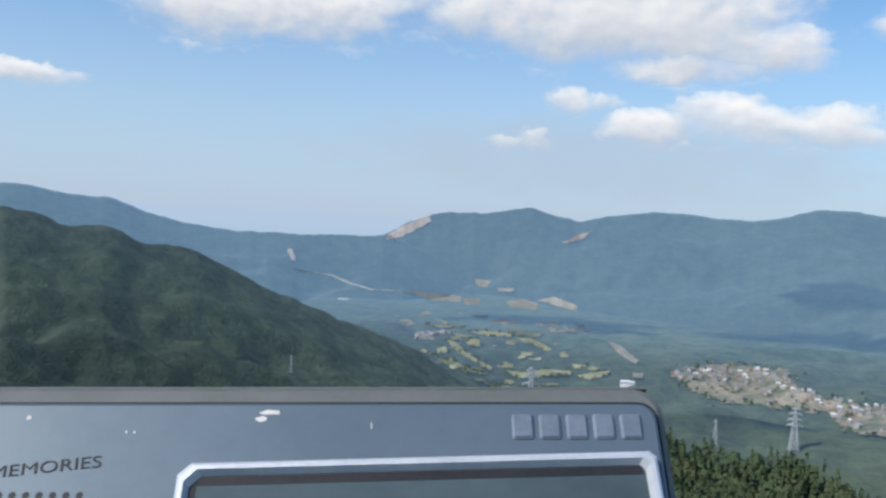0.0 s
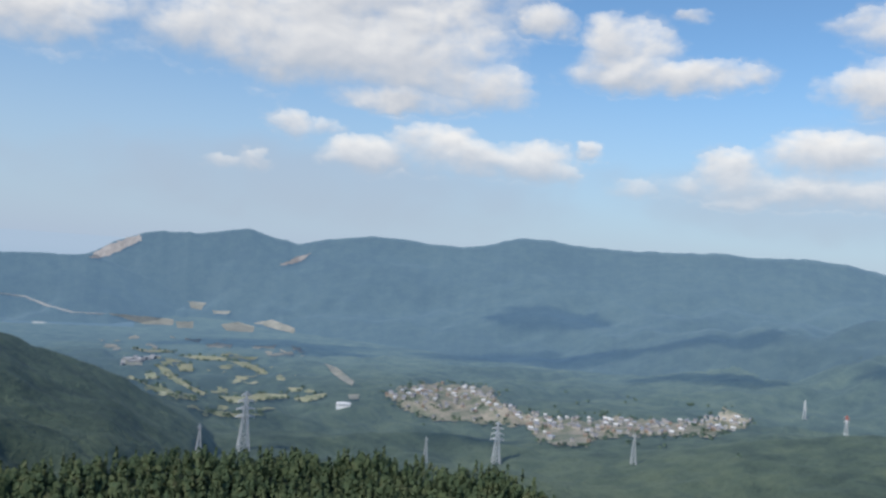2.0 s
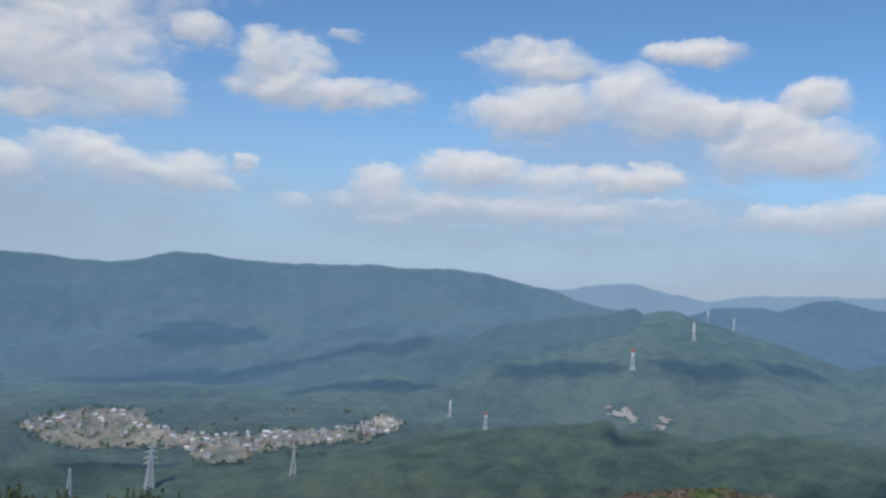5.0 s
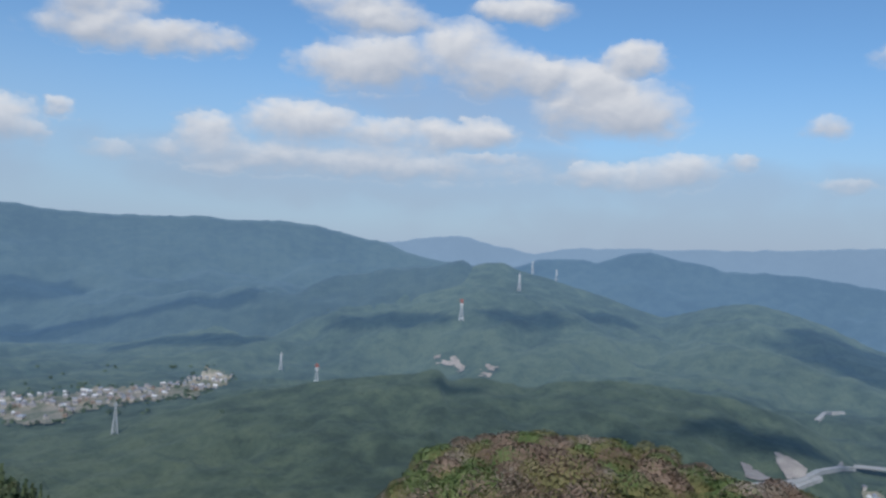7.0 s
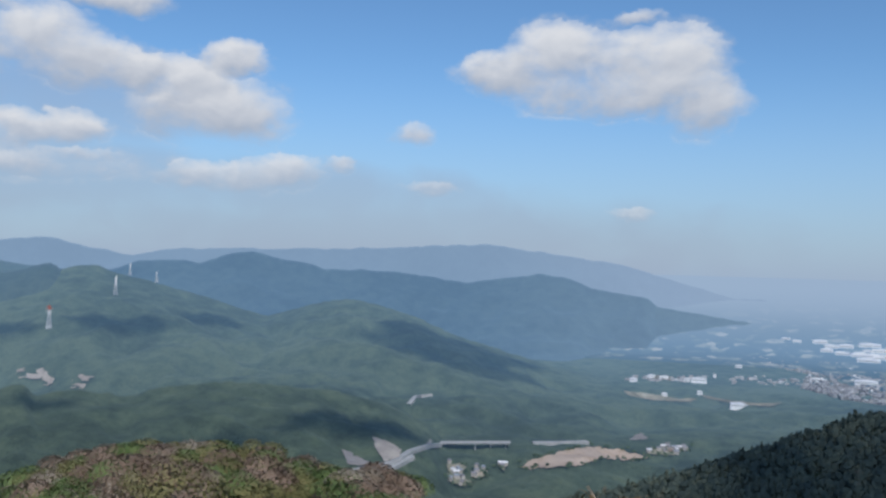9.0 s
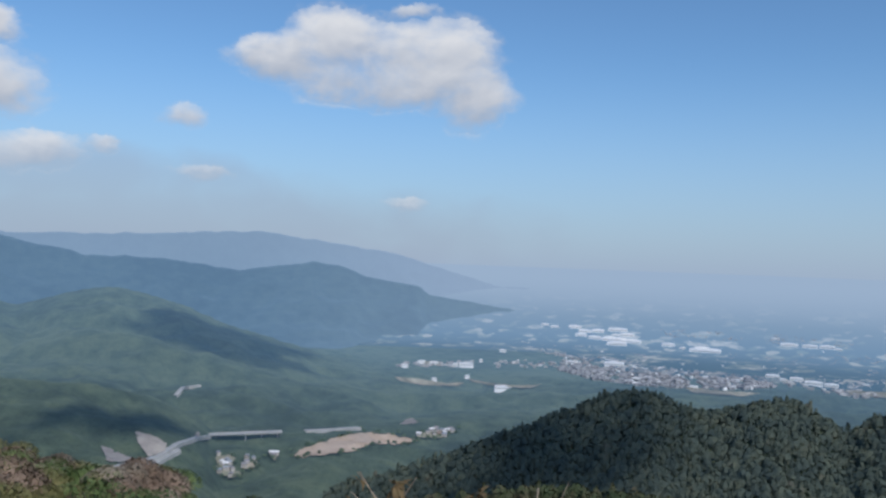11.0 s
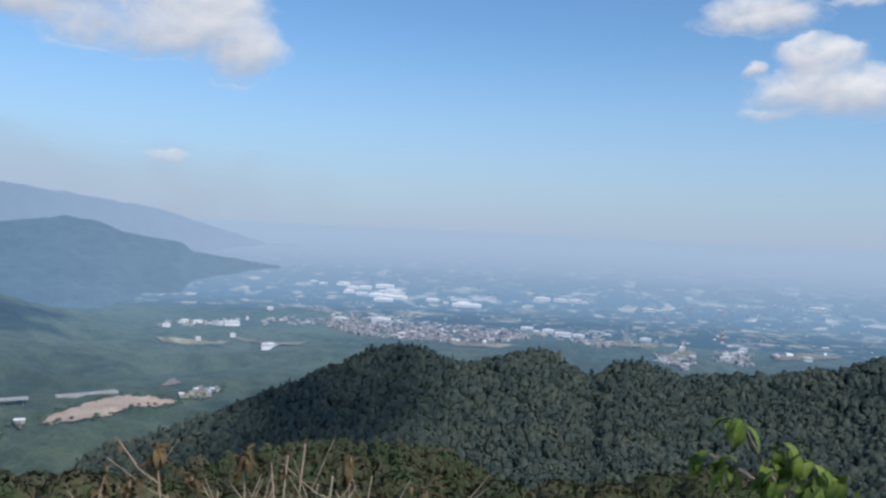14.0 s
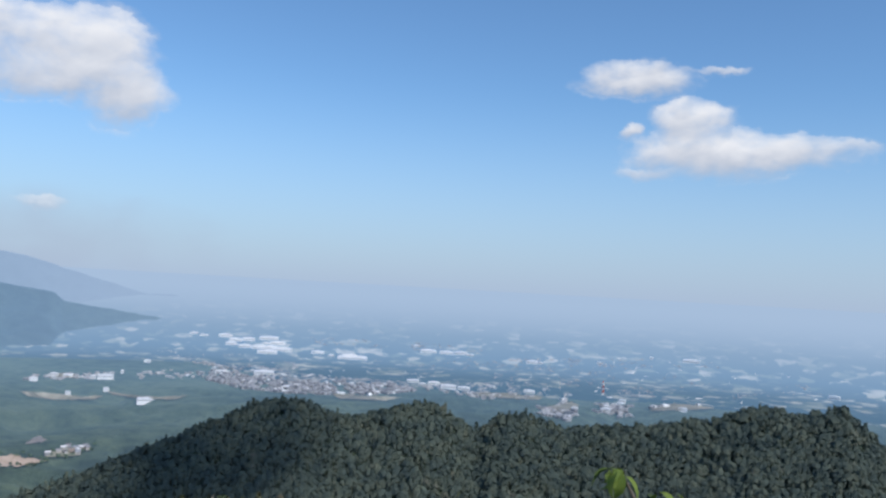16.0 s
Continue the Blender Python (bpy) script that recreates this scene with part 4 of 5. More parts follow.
# ---- houses ----
M_WALL = [plain_material("plaster_wall", (0.34, 0.32, 0.29), (0.48, 0.46, 0.42), 0.3), plain_material("grey_wall", (0.30, 0.30, 0.29), (0.42, 0.41, 0.40), 0.3),
          plain_material("timber_wall", (0.22, 0.17, 0.13), (0.34, 0.27, 0.21), 0.3)]
M_ROOF = [plain_material("grey_tile_roof", (0.20, 0.20, 0.22), (0.32, 0.32, 0.34), 0.4, 0.5), plain_material("white_roof", (0.70, 0.70, 0.70), (0.82, 0.82, 0.80), 0.2, 0.5),
          plain_material("rust_roof", (0.26, 0.21, 0.18), (0.36, 0.29, 0.25), 0.3), plain_material("blue_roof", (0.24, 0.27, 0.31), (0.36, 0.39, 0.43), 0.3, 0.5)]


def house_mesh(bw, bm_roof, w, d, h, pitch=2.6, eave=0.6):
    box(bw, -w / 2, w / 2, -d / 2, d / 2, -3, h)
    x, y = w / 2 + eave, d / 2 + eave
    v = [bm_roof.verts.new(c) for c in ((-x, -y, h), (x, -y, h), (x, y, h), (-x, y, h), (-x, 0, h + pitch), (x, 0, h + pitch),
                                        (-x, -y, h - 0.35), (x, -y, h - 0.35), (x, y, h - 0.35), (-x, y, h - 0.35))]
    for f in ((0, 1, 5, 4), (2, 3, 4, 5), (6, 7, 1, 0), (8, 9, 3, 2), (7, 8, 2, 5, 1), (9, 6, 0, 4, 3), (9, 8, 7, 6)):
        bm_roof.faces.new([v[i] for i in f])


def house(w, d, h, wall, roof, label):
    th = thing("house", Matrix.Translation((0, 0, -500)), label, "house", "houses of the valley villages")
    bw, br = bmesh.new(), bmesh.new()
    house_mesh(bw, br, w, d, h)
    part("wall", bw, wall, th)
    part("roof", br, roof, th)
    for s in (-1, 1):
        bm = bmesh.new()
        box(bm, s * w * 0.25 - 0.9, s * w * 0.25 + 0.9, -d / 2 - 0.06, -d / 2 + 0.04, 1.0, 2.3)
        part("window", bm, M_ROOF[0], th)
    return th


KINDS = [house(11, 8, 5, M_WALL[0], M_ROOF[0], "plastered two-storey house with a grey tiled roof"), house(12, 9, 4.5, M_WALL[1], M_ROOF[1], "grey house with a white metal roof"),
         house(10, 8, 4, M_WALL[2], M_ROOF[2], "low timber house with a rust-brown roof"), house(12, 8, 5, M_WALL[0], M_ROOF[3], "plastered house with a blue-grey roof"),
         house(20, 12, 5, M_WALL[0], M_ROOF[1], "large pale hall with a white roof")]
homes = random.Random(5)
stock = list(KINDS)


def settle_in(outline, count, rough_gap=0.16, bias=None):
    """Houses set down in an outline, a little apart from one another."""
    pa, pe = np.array(outline).T
    taken, tries = [], 0
    while len(taken) < count and tries < 6000:
        tries += 1
        a, e = homes.uniform(pa.min(), pa.max()), homes.uniform(pe.min(), pe.max())
        if not inside(outline, np.array(a), np.array(e)) or any(abs(a - b) < rough_gap * 1.9 and abs(e - f) < rough_gap * 0.55 for b, f in taken):
            continue
        if bias is not None and homes.random() > bias(a, e):
            continue
        taken.append((a, e))
    for a, e in taken:
        r = float(reach(np.array([a]), np.array([e]))[0])
        k = homes.choices(range(5), (6, 2.4, 3, 3, 0.5))[0]
        m = Matrix.Translation(spot_at(a, r, 2.2)) @ Matrix.Scale(0.74, 4) @ Matrix.Rotation(radians(homes.choice((0, 90)) + homes.uniform(-25, 25) - a), 4, "Z")
        if stock[k] is not None:
            stock[k].matrix_world = m
            stock[k] = None
        else:
            copy_thing(KINDS[k], m @ Matrix.Diagonal([1 / c for c in KINDS[k].scale] + [1]))


def along_lanes(a, e):
    """Houses crowd at the western end and along the upper edge of the village."""
    top = np.interp(a, [14.54, 17.03, 21.03, 23.07, 27.08, 31.07, 37.05], [-8.75, -7.88, -7.97, -9.11, -9.30, -8.99, -8.12])
    return 1.0 if abs(e - (top - 0.45)) < 0.42 else (0.5 if abs(e - (top - 1.3)) < 0.25 else 0.06)


settle_in(VILLAGE, 250, 0.085, along_lanes)
for o, c in zip(HAMLETS, (9, 4, 11, 13, 2)):
    settle_in(o, c, 0.15)


# ---- works and halls on the plain, and the far town ----
M_WHITE = plain_material("white_cladding", (0.84, 0.84, 0.83), (0.90, 0.90, 0.88), 0.02, 0.6)
M_GLASSY = plain_material("grey_window_band", (0.34, 0.36, 0.38), (0.42, 0.44, 0.46), 0.1, 0.3)


def hall(a0, a1, el):
    """A long low industrial hall with a saw of shallow roofs."""
    az = (a0 + a1) / 2
    r = float(reach(np.array([az]), np.array([el]))[0])
    w, deep, h = r * radians(a1 - a0), min(60.0, max(16.0, r * radians(a1 - a0) * 0.6)), r * (0.0036 if a1 - a0 > 0.6 else 0.0025)
    th = thing("factory_hall", Matrix.Translation(spot_at(az, r)) @ Matrix.Rotation(radians(-az), 4, "Z"), "long white industrial hall on the plain", "factory", "white halls on the plain")
    bm = box(bmesh.new(), -w / 2, w / 2, 0, deep, -8, h)
    part("wall", bm, M_WHITE, th)
    bays = max(1, int(w / 45))
    for k in range(bays):
        x0, x1 = -w / 2 + w * k / bays, -w / 2 + w * (k + 1) / bays
        bm = bmesh.new()
        v = [bm.verts.new(c) for c in ((x0, -1, h + 0.01), (x1, -1, h + 0.01), (x1, deep + 1, h + 0.01), (x0, deep + 1, h + 0.01), ((x0 + x1) / 2, -1, h * 1.25), ((x0 + x1) / 2, deep + 1, h * 1.25))]
        for f in ((0, 1, 4), (1, 2, 5, 4), (2, 3, 5), (3, 0, 4, 5)):
            bm.faces.new([v[i] for i in f])
        part("roof", bm, M_WHITE, th)
    bm = box(bmesh.new(), -w * 0.46, w * 0.46, -0.15, 0.05, h * 0.45, h * 0.7)
    part("window_band", bm, M_GLASSY, th)


for a0, a1, el in WORKS:
    hall(a0, a1, el)

M_TOWN = leaf_material("town_roofs", (0.24, 0.26, 0.29), (0.38, 0.39, 0.41), (0.54, 0.54, 0.54), (0.80, 0.80, 0.79), spread=12.0)


def far_town(name, outline, count, size, label, seed, share=0.03, material=None):
    """A far town: small gabled blocks too far to tell apart."""
    g = np.random.default_rng(seed)
    pa, pe = np.array(outline).T
    a, e = g.uniform(pa.min(), pa.max(), count * 6), g.uniform(pe.min(), pe.max(), count * 6)
    ok = inside(outline, a, e) & (fbm(a * 0.9, e * 3.0, 3, seed) > share)
    a, e = a[ok][:count], e[ok][:count]
    r = reach(a, e)
    c = np.stack([r * np.sin(np.radians(a)), r * np.cos(np.radians(a)), land(a, r)], 1)
    n = len(c)
    size = size * r / true_range(r)
    w, d, h = size * g.uniform(0.6, 1.7, n), size * g.uniform(0.5, 1.0, n), size * g.uniform(0.25, 0.45, n)
    rot = g.uniform(0, 3.14, n)
    ux, uy = np.stack([np.cos(rot), np.sin(rot), rot * 0], 1), np.stack([-np.sin(rot), np.cos(rot), rot * 0], 1)
    up = np.array([0, 0, 1.0])
    P = lambda i, j, k: c + ux * (w * i / 2)[:, None] + uy * (d * j / 2)[:, None] + up * (h * k)[:, None]
    v = np.stack([P(-1, -1, -0.8), P(1, -1, -0.8), P(1, 1, -0.8), P(-1, 1, -0.8), P(-1, -1, 0.7), P(1, -1, 0.7), P(1, 1, 0.7), P(-1, 1, 0.7), P(-1, 0, 1.1), P(1, 0, 1.1)], 1).reshape(-1, 3)
    f = np.array([(0, 1, 5, 4), (1, 2, 6, 5), (2, 3, 7, 6), (3, 0, 4, 7), (4, 5, 9, 8), (6, 7, 8, 9)])
    faces = (np.arange(n)[:, None, None] * 10 + f[None]).reshape(-1, 4)
    return tagged(new(name, mesh_of(name, v, faces, material or M_TOWN)), label=label, category="town", kind="stuff")


M_GROVE = leaf_material("grove_foliage", (0.070, 0.120, 0.104), (0.095, 0.150, 0.120), (0.120, 0.180, 0.130), (0.150, 0.205, 0.140), spread=60.0)


def groves(a0, a1, e0, e1, share, seed):
    """Tree clumps between fields, fairways and yards."""
    g = np.random.default_rng(seed)
    a, e = g.uniform(a0, a1, 2600), g.uniform(e0, e1, 2600)
    ok = fbm(a * 1.6, e * 4, 3, seed) > share
    a, e = a[ok], e[ok]
    r = reach(a, e)
    return np.stack([r * np.sin(np.radians(a)), r * np.cos(np.radians(a)), land(a, r) - 1.0], 1)


def round_edges(outlines, count, spread, seed):
    """Trees standing along the edges of open ground."""
    g = np.random.default_rng(seed)
    out = []
    for o in outlines:
        p = np.array(o + o[:1])
        for q0, q1 in zip(p, p[1:]):
            k = max(1, int(count * np.hypot(*(q1 - q0))))
            out.append(q0 + (q1 - q0) * g.uniform(0, 1, (k, 1)) + g.normal(0, 1, (k, 2)) * np.array([spread, spread * 0.35]))
    a, e = np.concatenate(out).T
    r = reach(a, e)
    return np.stack([r * np.sin(np.radians(a)), r * np.cos(np.radians(a)), land(a, r) - 1.0], 1)


TREES = np.concatenate([round_edges(FAIRWAYS, 3, 0.06, 42), round_edges([VILLAGE, SOIL, *HAMLETS], 3, 0.18, 43), groves(15, 37, -10.5, -7.7, 0.20, 44)])
broadleaves("groves", TREES, 6.0, 7.0, 34, rng, M_GROVE, "tree clumps between fields, fairways and houses", 0.40, 0.4)

far_town("far_town", TOWN, 900, 13.0, "crowded roofs of a far town on the plain", 3, -0.16)
far_town("far_town", [(94.19, -4.75), (97.25, -4.82), (100.74, -4.83), (103.07, -5.38), (102.21, -5.83), (97.99, -5.63), (94.55, -5.18)], 240, 12.0, "roofs of a suburb beside the white halls", 4, -0.02)
far_town("far_town", [(91.63, -6.08), (94.26, -5.91), (97.66, -5.92), (97.68, -6.34), (94.96, -6.34), (86.93, -6.64), (86.91, -6.31), (90.02, -6.21)], 90, 12.0, "roofs along a road at the foot of the hills", 9, -0.1)
far_town("far_town", [(113.71, -5.56), (116.57, -5.32), (119.08, -5.86), (118.41, -6.68), (114.49, -6.79), (110.50, -6.38)], 220, 12.0, "scattered roofs between pale fields on the plain", 5, -0.02)
far_town("far_town", [(118.07, -7.05), (120.17, -6.69), (122.94, -6.62), (125.65, -6.46), (125.34, -6.97), (120.23, -7.87), (118.45, -7.51)], 160, 12.0, "roofs and yards beside a wide road on the plain", 6, 0.0)
far_town("far_town", [(115.80, -4.29), (122.13, -3.89), (128.50, -3.43), (129.16, -3.92), (115.83, -4.79)], 260, 15.0, "pale roofs of a far settlement on the plain", 8, 0.02)
far_town("far_town", [(103.50, -3.58), (109.99, -3.54), (114.34, -3.74), (114.36, -4.09), (110.02, -4.05), (103.53, -4.00)], 130, 16.0, "bright roofs strung along a far road", 7, 0.0)
far_town("far_town", [(107.17, -4.91), (114.37, -4.38), (131.39, -3.94), (135.67, -4.87), (133.00, -5.45), (124.96, -6.18), (118.00, -5.47), (109.39, -5.80)], 420, 13.0, "scattered roofs of far suburbs on the plain", 11, 0.06)
far_town("white_sheds", [(102.12, -4.35), (107.11, -3.76), (114.33, -3.67), (128.16, -3.25), (136.23, -4.17), (136.27, -5.29), (125.00, -6.93), (118.06, -6.70), (109.42, -6.44), (103.66, -6.41), (97.32, -5.93)], 95, 14.0, "bright white sheds scattered over the plain", 14, 0.0, M_WHITE)
far_town("white_sheds", TOWN, 70, 12.0, "bright white roofs among the houses of a far town", 15, -0.2, M_WHITE)
far_town("far_town", [(-1.79, -7.18), (0.51, -7.04), (0.62, -7.74), (-1.18, -7.87)], 26, 11.0, "roofs of a small settlement beside the golf course", 10)


# ---- power pylons and masts ----
M_STEEL = plain_material("galvanised_steel", (0.50, 0.52, 0.53), (0.66, 0.67, 0.67), 0.5, 0.5, 0.3)
M_WHITE_PAINT = plain_material("white_paint", (0.74, 0.74, 0.73), (0.82, 0.82, 0.80), 0.5, 0.5)
M_RED_PAINT = plain_material("red_paint", (0.50, 0.09, 0.05), (0.60, 0.14, 0.08), 0.5, 0.5)


BUILT = {}


def pylon(h, arms, paints, bar, label, base=None):
    """A lattice pylon: four legs with cross bracing, and pairs of cross arms with insulators."""
    th = thing("pylon", Matrix.Translation((0, 0, -600)), label, "pylon", "power pylons across the hills")
    BUILT[th.name] = h
    base = base or h * 0.085
    half = lambda z: base * (1 - z / h) ** 1.15 + h * 0.010
    steps = 10
    for k in range(steps):
        z0, z1 = h * k / steps, h * (k + 1) / steps
        w0, w1 = half(z0), half(z1)
        bm = bmesh.new()
        for i, j in ((-1, -1), (1, -1), (1, 1), (-1, 1)):
            beam(bm, (i * w0, j * w0, z0), (i * w1, j * w1, z1), bar)
            i2, j2 = -j, i
            beam(bm, (i * w0, j * w0, z0), (i2 * w1, j2 * w1, z1), bar * 0.6)
            beam(bm, (i2 * w0, j2 * w0, z0), (i * w1, j * w1, z1), bar * 0.6)
            beam(bm, (i * w1, j * w1, z1), (i2 * w1, j2 * w1, z1), bar * 0.6)
        part("lattice_section", bm, paints[int(k * len(paints) / steps)], th)
    for z, reach_out in arms:
        for s in (-1, 1):
            bm = bmesh.new()
            tip = (s * reach_out, 0, z * h)
            for j in (-1, 1):
                beam(bm, (s * half(z * h), j * half(z * h), z * h), tip, bar * 1.2)
                beam(bm, (s * half(z * h), j * half(z * h), z * h + h * 0.035), tip, bar * 1.0)
            part("cross_arm", bm, paints[min(len(paints) - 1, int(z * len(paints)))], th)
            bm = bmesh.new()
            beam(bm, tip, (tip[0], 0, tip[2] - h * 0.035), bar * 0.7)
            part("insulator", bm, M_WHITE_PAINT, th)
    return th


def stand(th, az, top, h, start=500.0, end=4700.0):
    """Sets a pylon where its top comes to that height in the view, with its feet on the land."""
    r = np.geomspace(start, end, 2500)
    z = land(np.full_like(r, az), r)
    k = np.nonzero(z >= r * math.tan(radians(top)) - h)[0]
    d = float(r[k[0]]) if len(k) else end
    size = (d * math.tan(radians(top)) - float(land(az, d))) / BUILT[th.name]
    return Matrix.Translation(spot_at(az, d, -0.5)) @ Matrix.Rotation(radians(-az + 12), 4, "Z") @ Matrix.Scale(size, 4)


def again(th, m):
    """Another pylon of that kind, whatever the first one's size."""
    return copy_thing(th, m @ Matrix.Diagonal([1 / c for c in th.scale] + [1]))


ARMS = [(0.58, 9.5), (0.71, 9.0), (0.84, 8.0), (0.95, 4.5)]
big = pylon(60.0, ARMS, [M_STEEL], 0.8, "tall grey lattice power pylon with four pairs of arms")
big.matrix_world = stand(big, 22.03, -9.89, 66.0)
again(big, stand(big, 6.02, -8.99, 88.0))
pale = pylon(46.0, [(0.45, 6.0), (0.62, 6.0), (0.80, 5.5)], [M_WHITE_PAINT], 0.6, "slim white lattice pylon with short arms", 3.4)
pale.matrix_world = stand(pale, -10.28, -11.65, 40.0, 600)
slim = pylon(40.0, [(0.9, 3.0)], [M_STEEL], 0.4, "slender grey lattice pylon with one pair of arms", 3.2)
slim.matrix_world = stand(slim, 17.53, -11.15, 40.0)
for az, top, h in ((3.33, -10.99, 48.0), (-9.37, -8.92, 22.0), (30.59, -9.75, 48.0), (85.91, -14.26, 22.0)):
    again(slim, stand(slim, az, top, h, 600))
mast = pylon(60.0, [(0.72, 7.0), (0.84, 7.0), (0.94, 6.0)], [M_WHITE_PAINT, M_STEEL, M_STEEL, M_WHITE_PAINT, M_RED_PAINT], 0.65, "red and white lattice pylon on a forested hill")
mast.matrix_world = stand(mast, 51.59, -2.78, 60.0, 1600)
again(mast, stand(mast, 42.58, -7.26, 36.0, 1500))
banded = pylon(62.0, [(0.70, 6.0), (0.90, 5.0)], [M_WHITE_PAINT, M_RED_PAINT, M_WHITE_PAINT, M_RED_PAINT, M_WHITE_PAINT, M_RED_PAINT], 0.8, "tall red and white banded pylon on a hill crest", 4.0)
banded.matrix_world = stand(banded, 54.17, 0.21, 24.0, 2000)
again(banded, stand(banded, 122.11, -5.17, 52.0, 2600))
thin = pylon(50.0, [(0.85, 4.0)], [M_STEEL, M_WHITE_PAINT], 0.7, "pale lattice pylon on a far hill", 4.0)
thin.matrix_world = stand(thin, 55.20, -0.97, 55.0, 1800)
for az, top, h in ((55.99, -0.16, 40.0), (57.52, -0.63, 36.0), (56.60, -0.39, 30.0), (40.30, -6.67, 44.0), (119.41, -5.41, 30.0)):
    again(thin, stand(thin, az, top, h, 1500))


# ---- shrubs on the near mound and on the slope below the summit ----
M_BARK = plain_material("grey_bark", (0.16, 0.13, 0.10), (0.28, 0.24, 0.19), 6.0)
LEAF_TONES = [
    ("green_shrub_leaves", (0.074, 0.120, 0.038), (0.124, 0.181, 0.057), (0.189, 0.246, 0.087), (0.271, 0.312, 0.121)),
    ("olive_shrub_leaves", (0.129, 0.132, 0.049), (0.217, 0.204, 0.079), (0.312, 0.282, 0.124), (0.406, 0.356, 0.168)),
    ("russet_shrub_leaves", (0.177, 0.124, 0.084), (0.278, 0.196, 0.136), (0.372, 0.271, 0.196), (0.454, 0.345, 0.258)),
    ("fading_shrub_leaves", (0.210, 0.165, 0.115), (0.325, 0.263, 0.189), (0.421, 0.349, 0.260), (0.514, 0.440, 0.339)),
    ("dark_shrub_leaves", (0.054, 0.096, 0.035), (0.084, 0.140, 0.047), (0.132, 0.193, 0.071), (0.196, 0.244, 0.099)),
]
WORDS = ["bright green leafy shrub", "olive-yellow leafy shrub", "russet autumn shrub with thinning leaves", "pale brown fading shrub, nearly bare", "dark evergreen shrub with dense leaves"]


def tube(bm, points, radii, sides=6):
    """A limb through points, with a radius at each."""
    rings = []
    for i, p in enumerate(points):
        d = (Vector(points[min(i + 1, len(points) - 1)]) - Vector(points[max(i - 1, 0)])).normalized()
        s = d.cross(Vector((0.31, 0.95, 0.1))).normalized()
        t = d.cross(s)
        rings.append([bm.verts.new(Vector(p) + (s * math.cos(6.2832 * k / sides) + t * math.sin(6.2832 * k / sides)) * radii[i]) for k in range(sides)])
    for a, b in zip(rings, rings[1:]):
        for k in range(sides):
            bm.faces.new((a[k], a[(k + 1) % sides], b[(k + 1) % sides], b[k]))
    bm.faces.new(rings[-1])
    bm.faces.new(rings[0][::-1])


def shrub(kind, seed, count, size):
    """A shrub: stems forking from the ground and a crown of many small leaves."""
    g, pick = np.random.default_rng(seed), random.Random(seed)
    th = thing("shrub", Matrix.Translation((0, 0, -700)), WORDS[kind] + " on a steep slope", "shrub", "shrubs below the summit")
    bm = bmesh.new()
    tips = []
    for k in range(5):
        a, out = 6.2832 * k / 5 + pick.random(), pick.uniform(0.25, 0.7)
        p = [(0, 0, -0.4)]
        for j in range(1, 4):
            f = j / 3
            p.append((math.cos(a) * out * f + pick.uniform(-0.06, 0.06), math.sin(a) * out * f + pick.uniform(-0.06, 0.06), f * pick.uniform(0.75, 1.05)))
        tube(bm, p, [0.035, 0.028, 0.018, 0.008], 5)
        tips.append(p[-1])
    part("stem", bm, M_BARK, th)
    lobes = np.array([(*t[:2], t[2]) for t in tips] + [(0, 0, 0.9), (0.35, -0.2, 0.55), (-0.3, 0.3, 0.5)])
    c0 = lobes[g.integers(0, len(lobes), count)]
    u = g.normal(0, 1, (count, 3))
    u /= np.linalg.norm(u, axis=1, keepdims=True)
    c = c0 + u * (0.48 * g.uniform(0.45, 1.0, count) ** 0.4)[:, None]
    t1 = g.normal(0, 1, (count, 3))
    t1 -= u * (t1 * u).sum(1, keepdims=True) * 0.6
    t1 /= np.linalg.norm(t1, axis=1, keepdims=True)
    t2 = np.cross(u, t1)
    s = size * g.uniform(0.6, 1.4, count)[:, None]
    v = np.stack([c + t1 * s, c + t2 * s * 0.42 + u * s * 0.15, c - t1 * s * 0.8, c - t2 * s * 0.42 + u * s * 0.15], 1).reshape(-1, 3)
    soft = (c - np.array([0, 0, 0.45])) * 0.9 + u * 0.5 + np.array([0, 0, 0.35]) + 0.15 * g.normal(0, 1, u.shape)
    soft = np.repeat(soft / np.linalg.norm(soft, axis=1, keepdims=True), 4, axis=0)
    me = mesh_of("foliage", v, np.arange(len(v)).reshape(-1, 4), M_SHRUB[kind], True, soft)
    fo = new("foliage", me)
    fo.parent = th
    return th


M_SHRUB = [leaf_material(w[0], *w[1:], spread=1.6, grain=0.13) for w in LEAF_TONES]
MASTERS = [shrub(0, 1, 900, 0.066), shrub(0, 2, 800, 0.074), shrub(1, 3, 850, 0.066), shrub(1, 4, 800, 0.072), shrub(2, 5, 700, 0.056), shrub(2, 6, 640, 0.062), shrub(3, 7, 560, 0.050), shrub(4, 8, 900, 0.070)]
placed = set()
bushes = random.Random(12)


def plant(az, r, size, weights):
    k = bushes.choices(range(8), weights)[0]
    m = Matrix.Translation(spot_at(az, r, -0.05)) @ Matrix.Rotation(bushes.uniform(0, 6.28), 4, "Z") @ Matrix.Diagonal((size * bushes.uniform(0.9, 1.4), size * bushes.uniform(0.9, 1.4), size * bushes.uniform(0.75, 1.15), 1))
    if k in placed:
        copy_thing(MASTERS[k], m @ Matrix.Diagonal([1 / c for c in MASTERS[k].scale] + [1]))
    else:
        placed.add(k)
        MASTERS[k].matrix_world = m


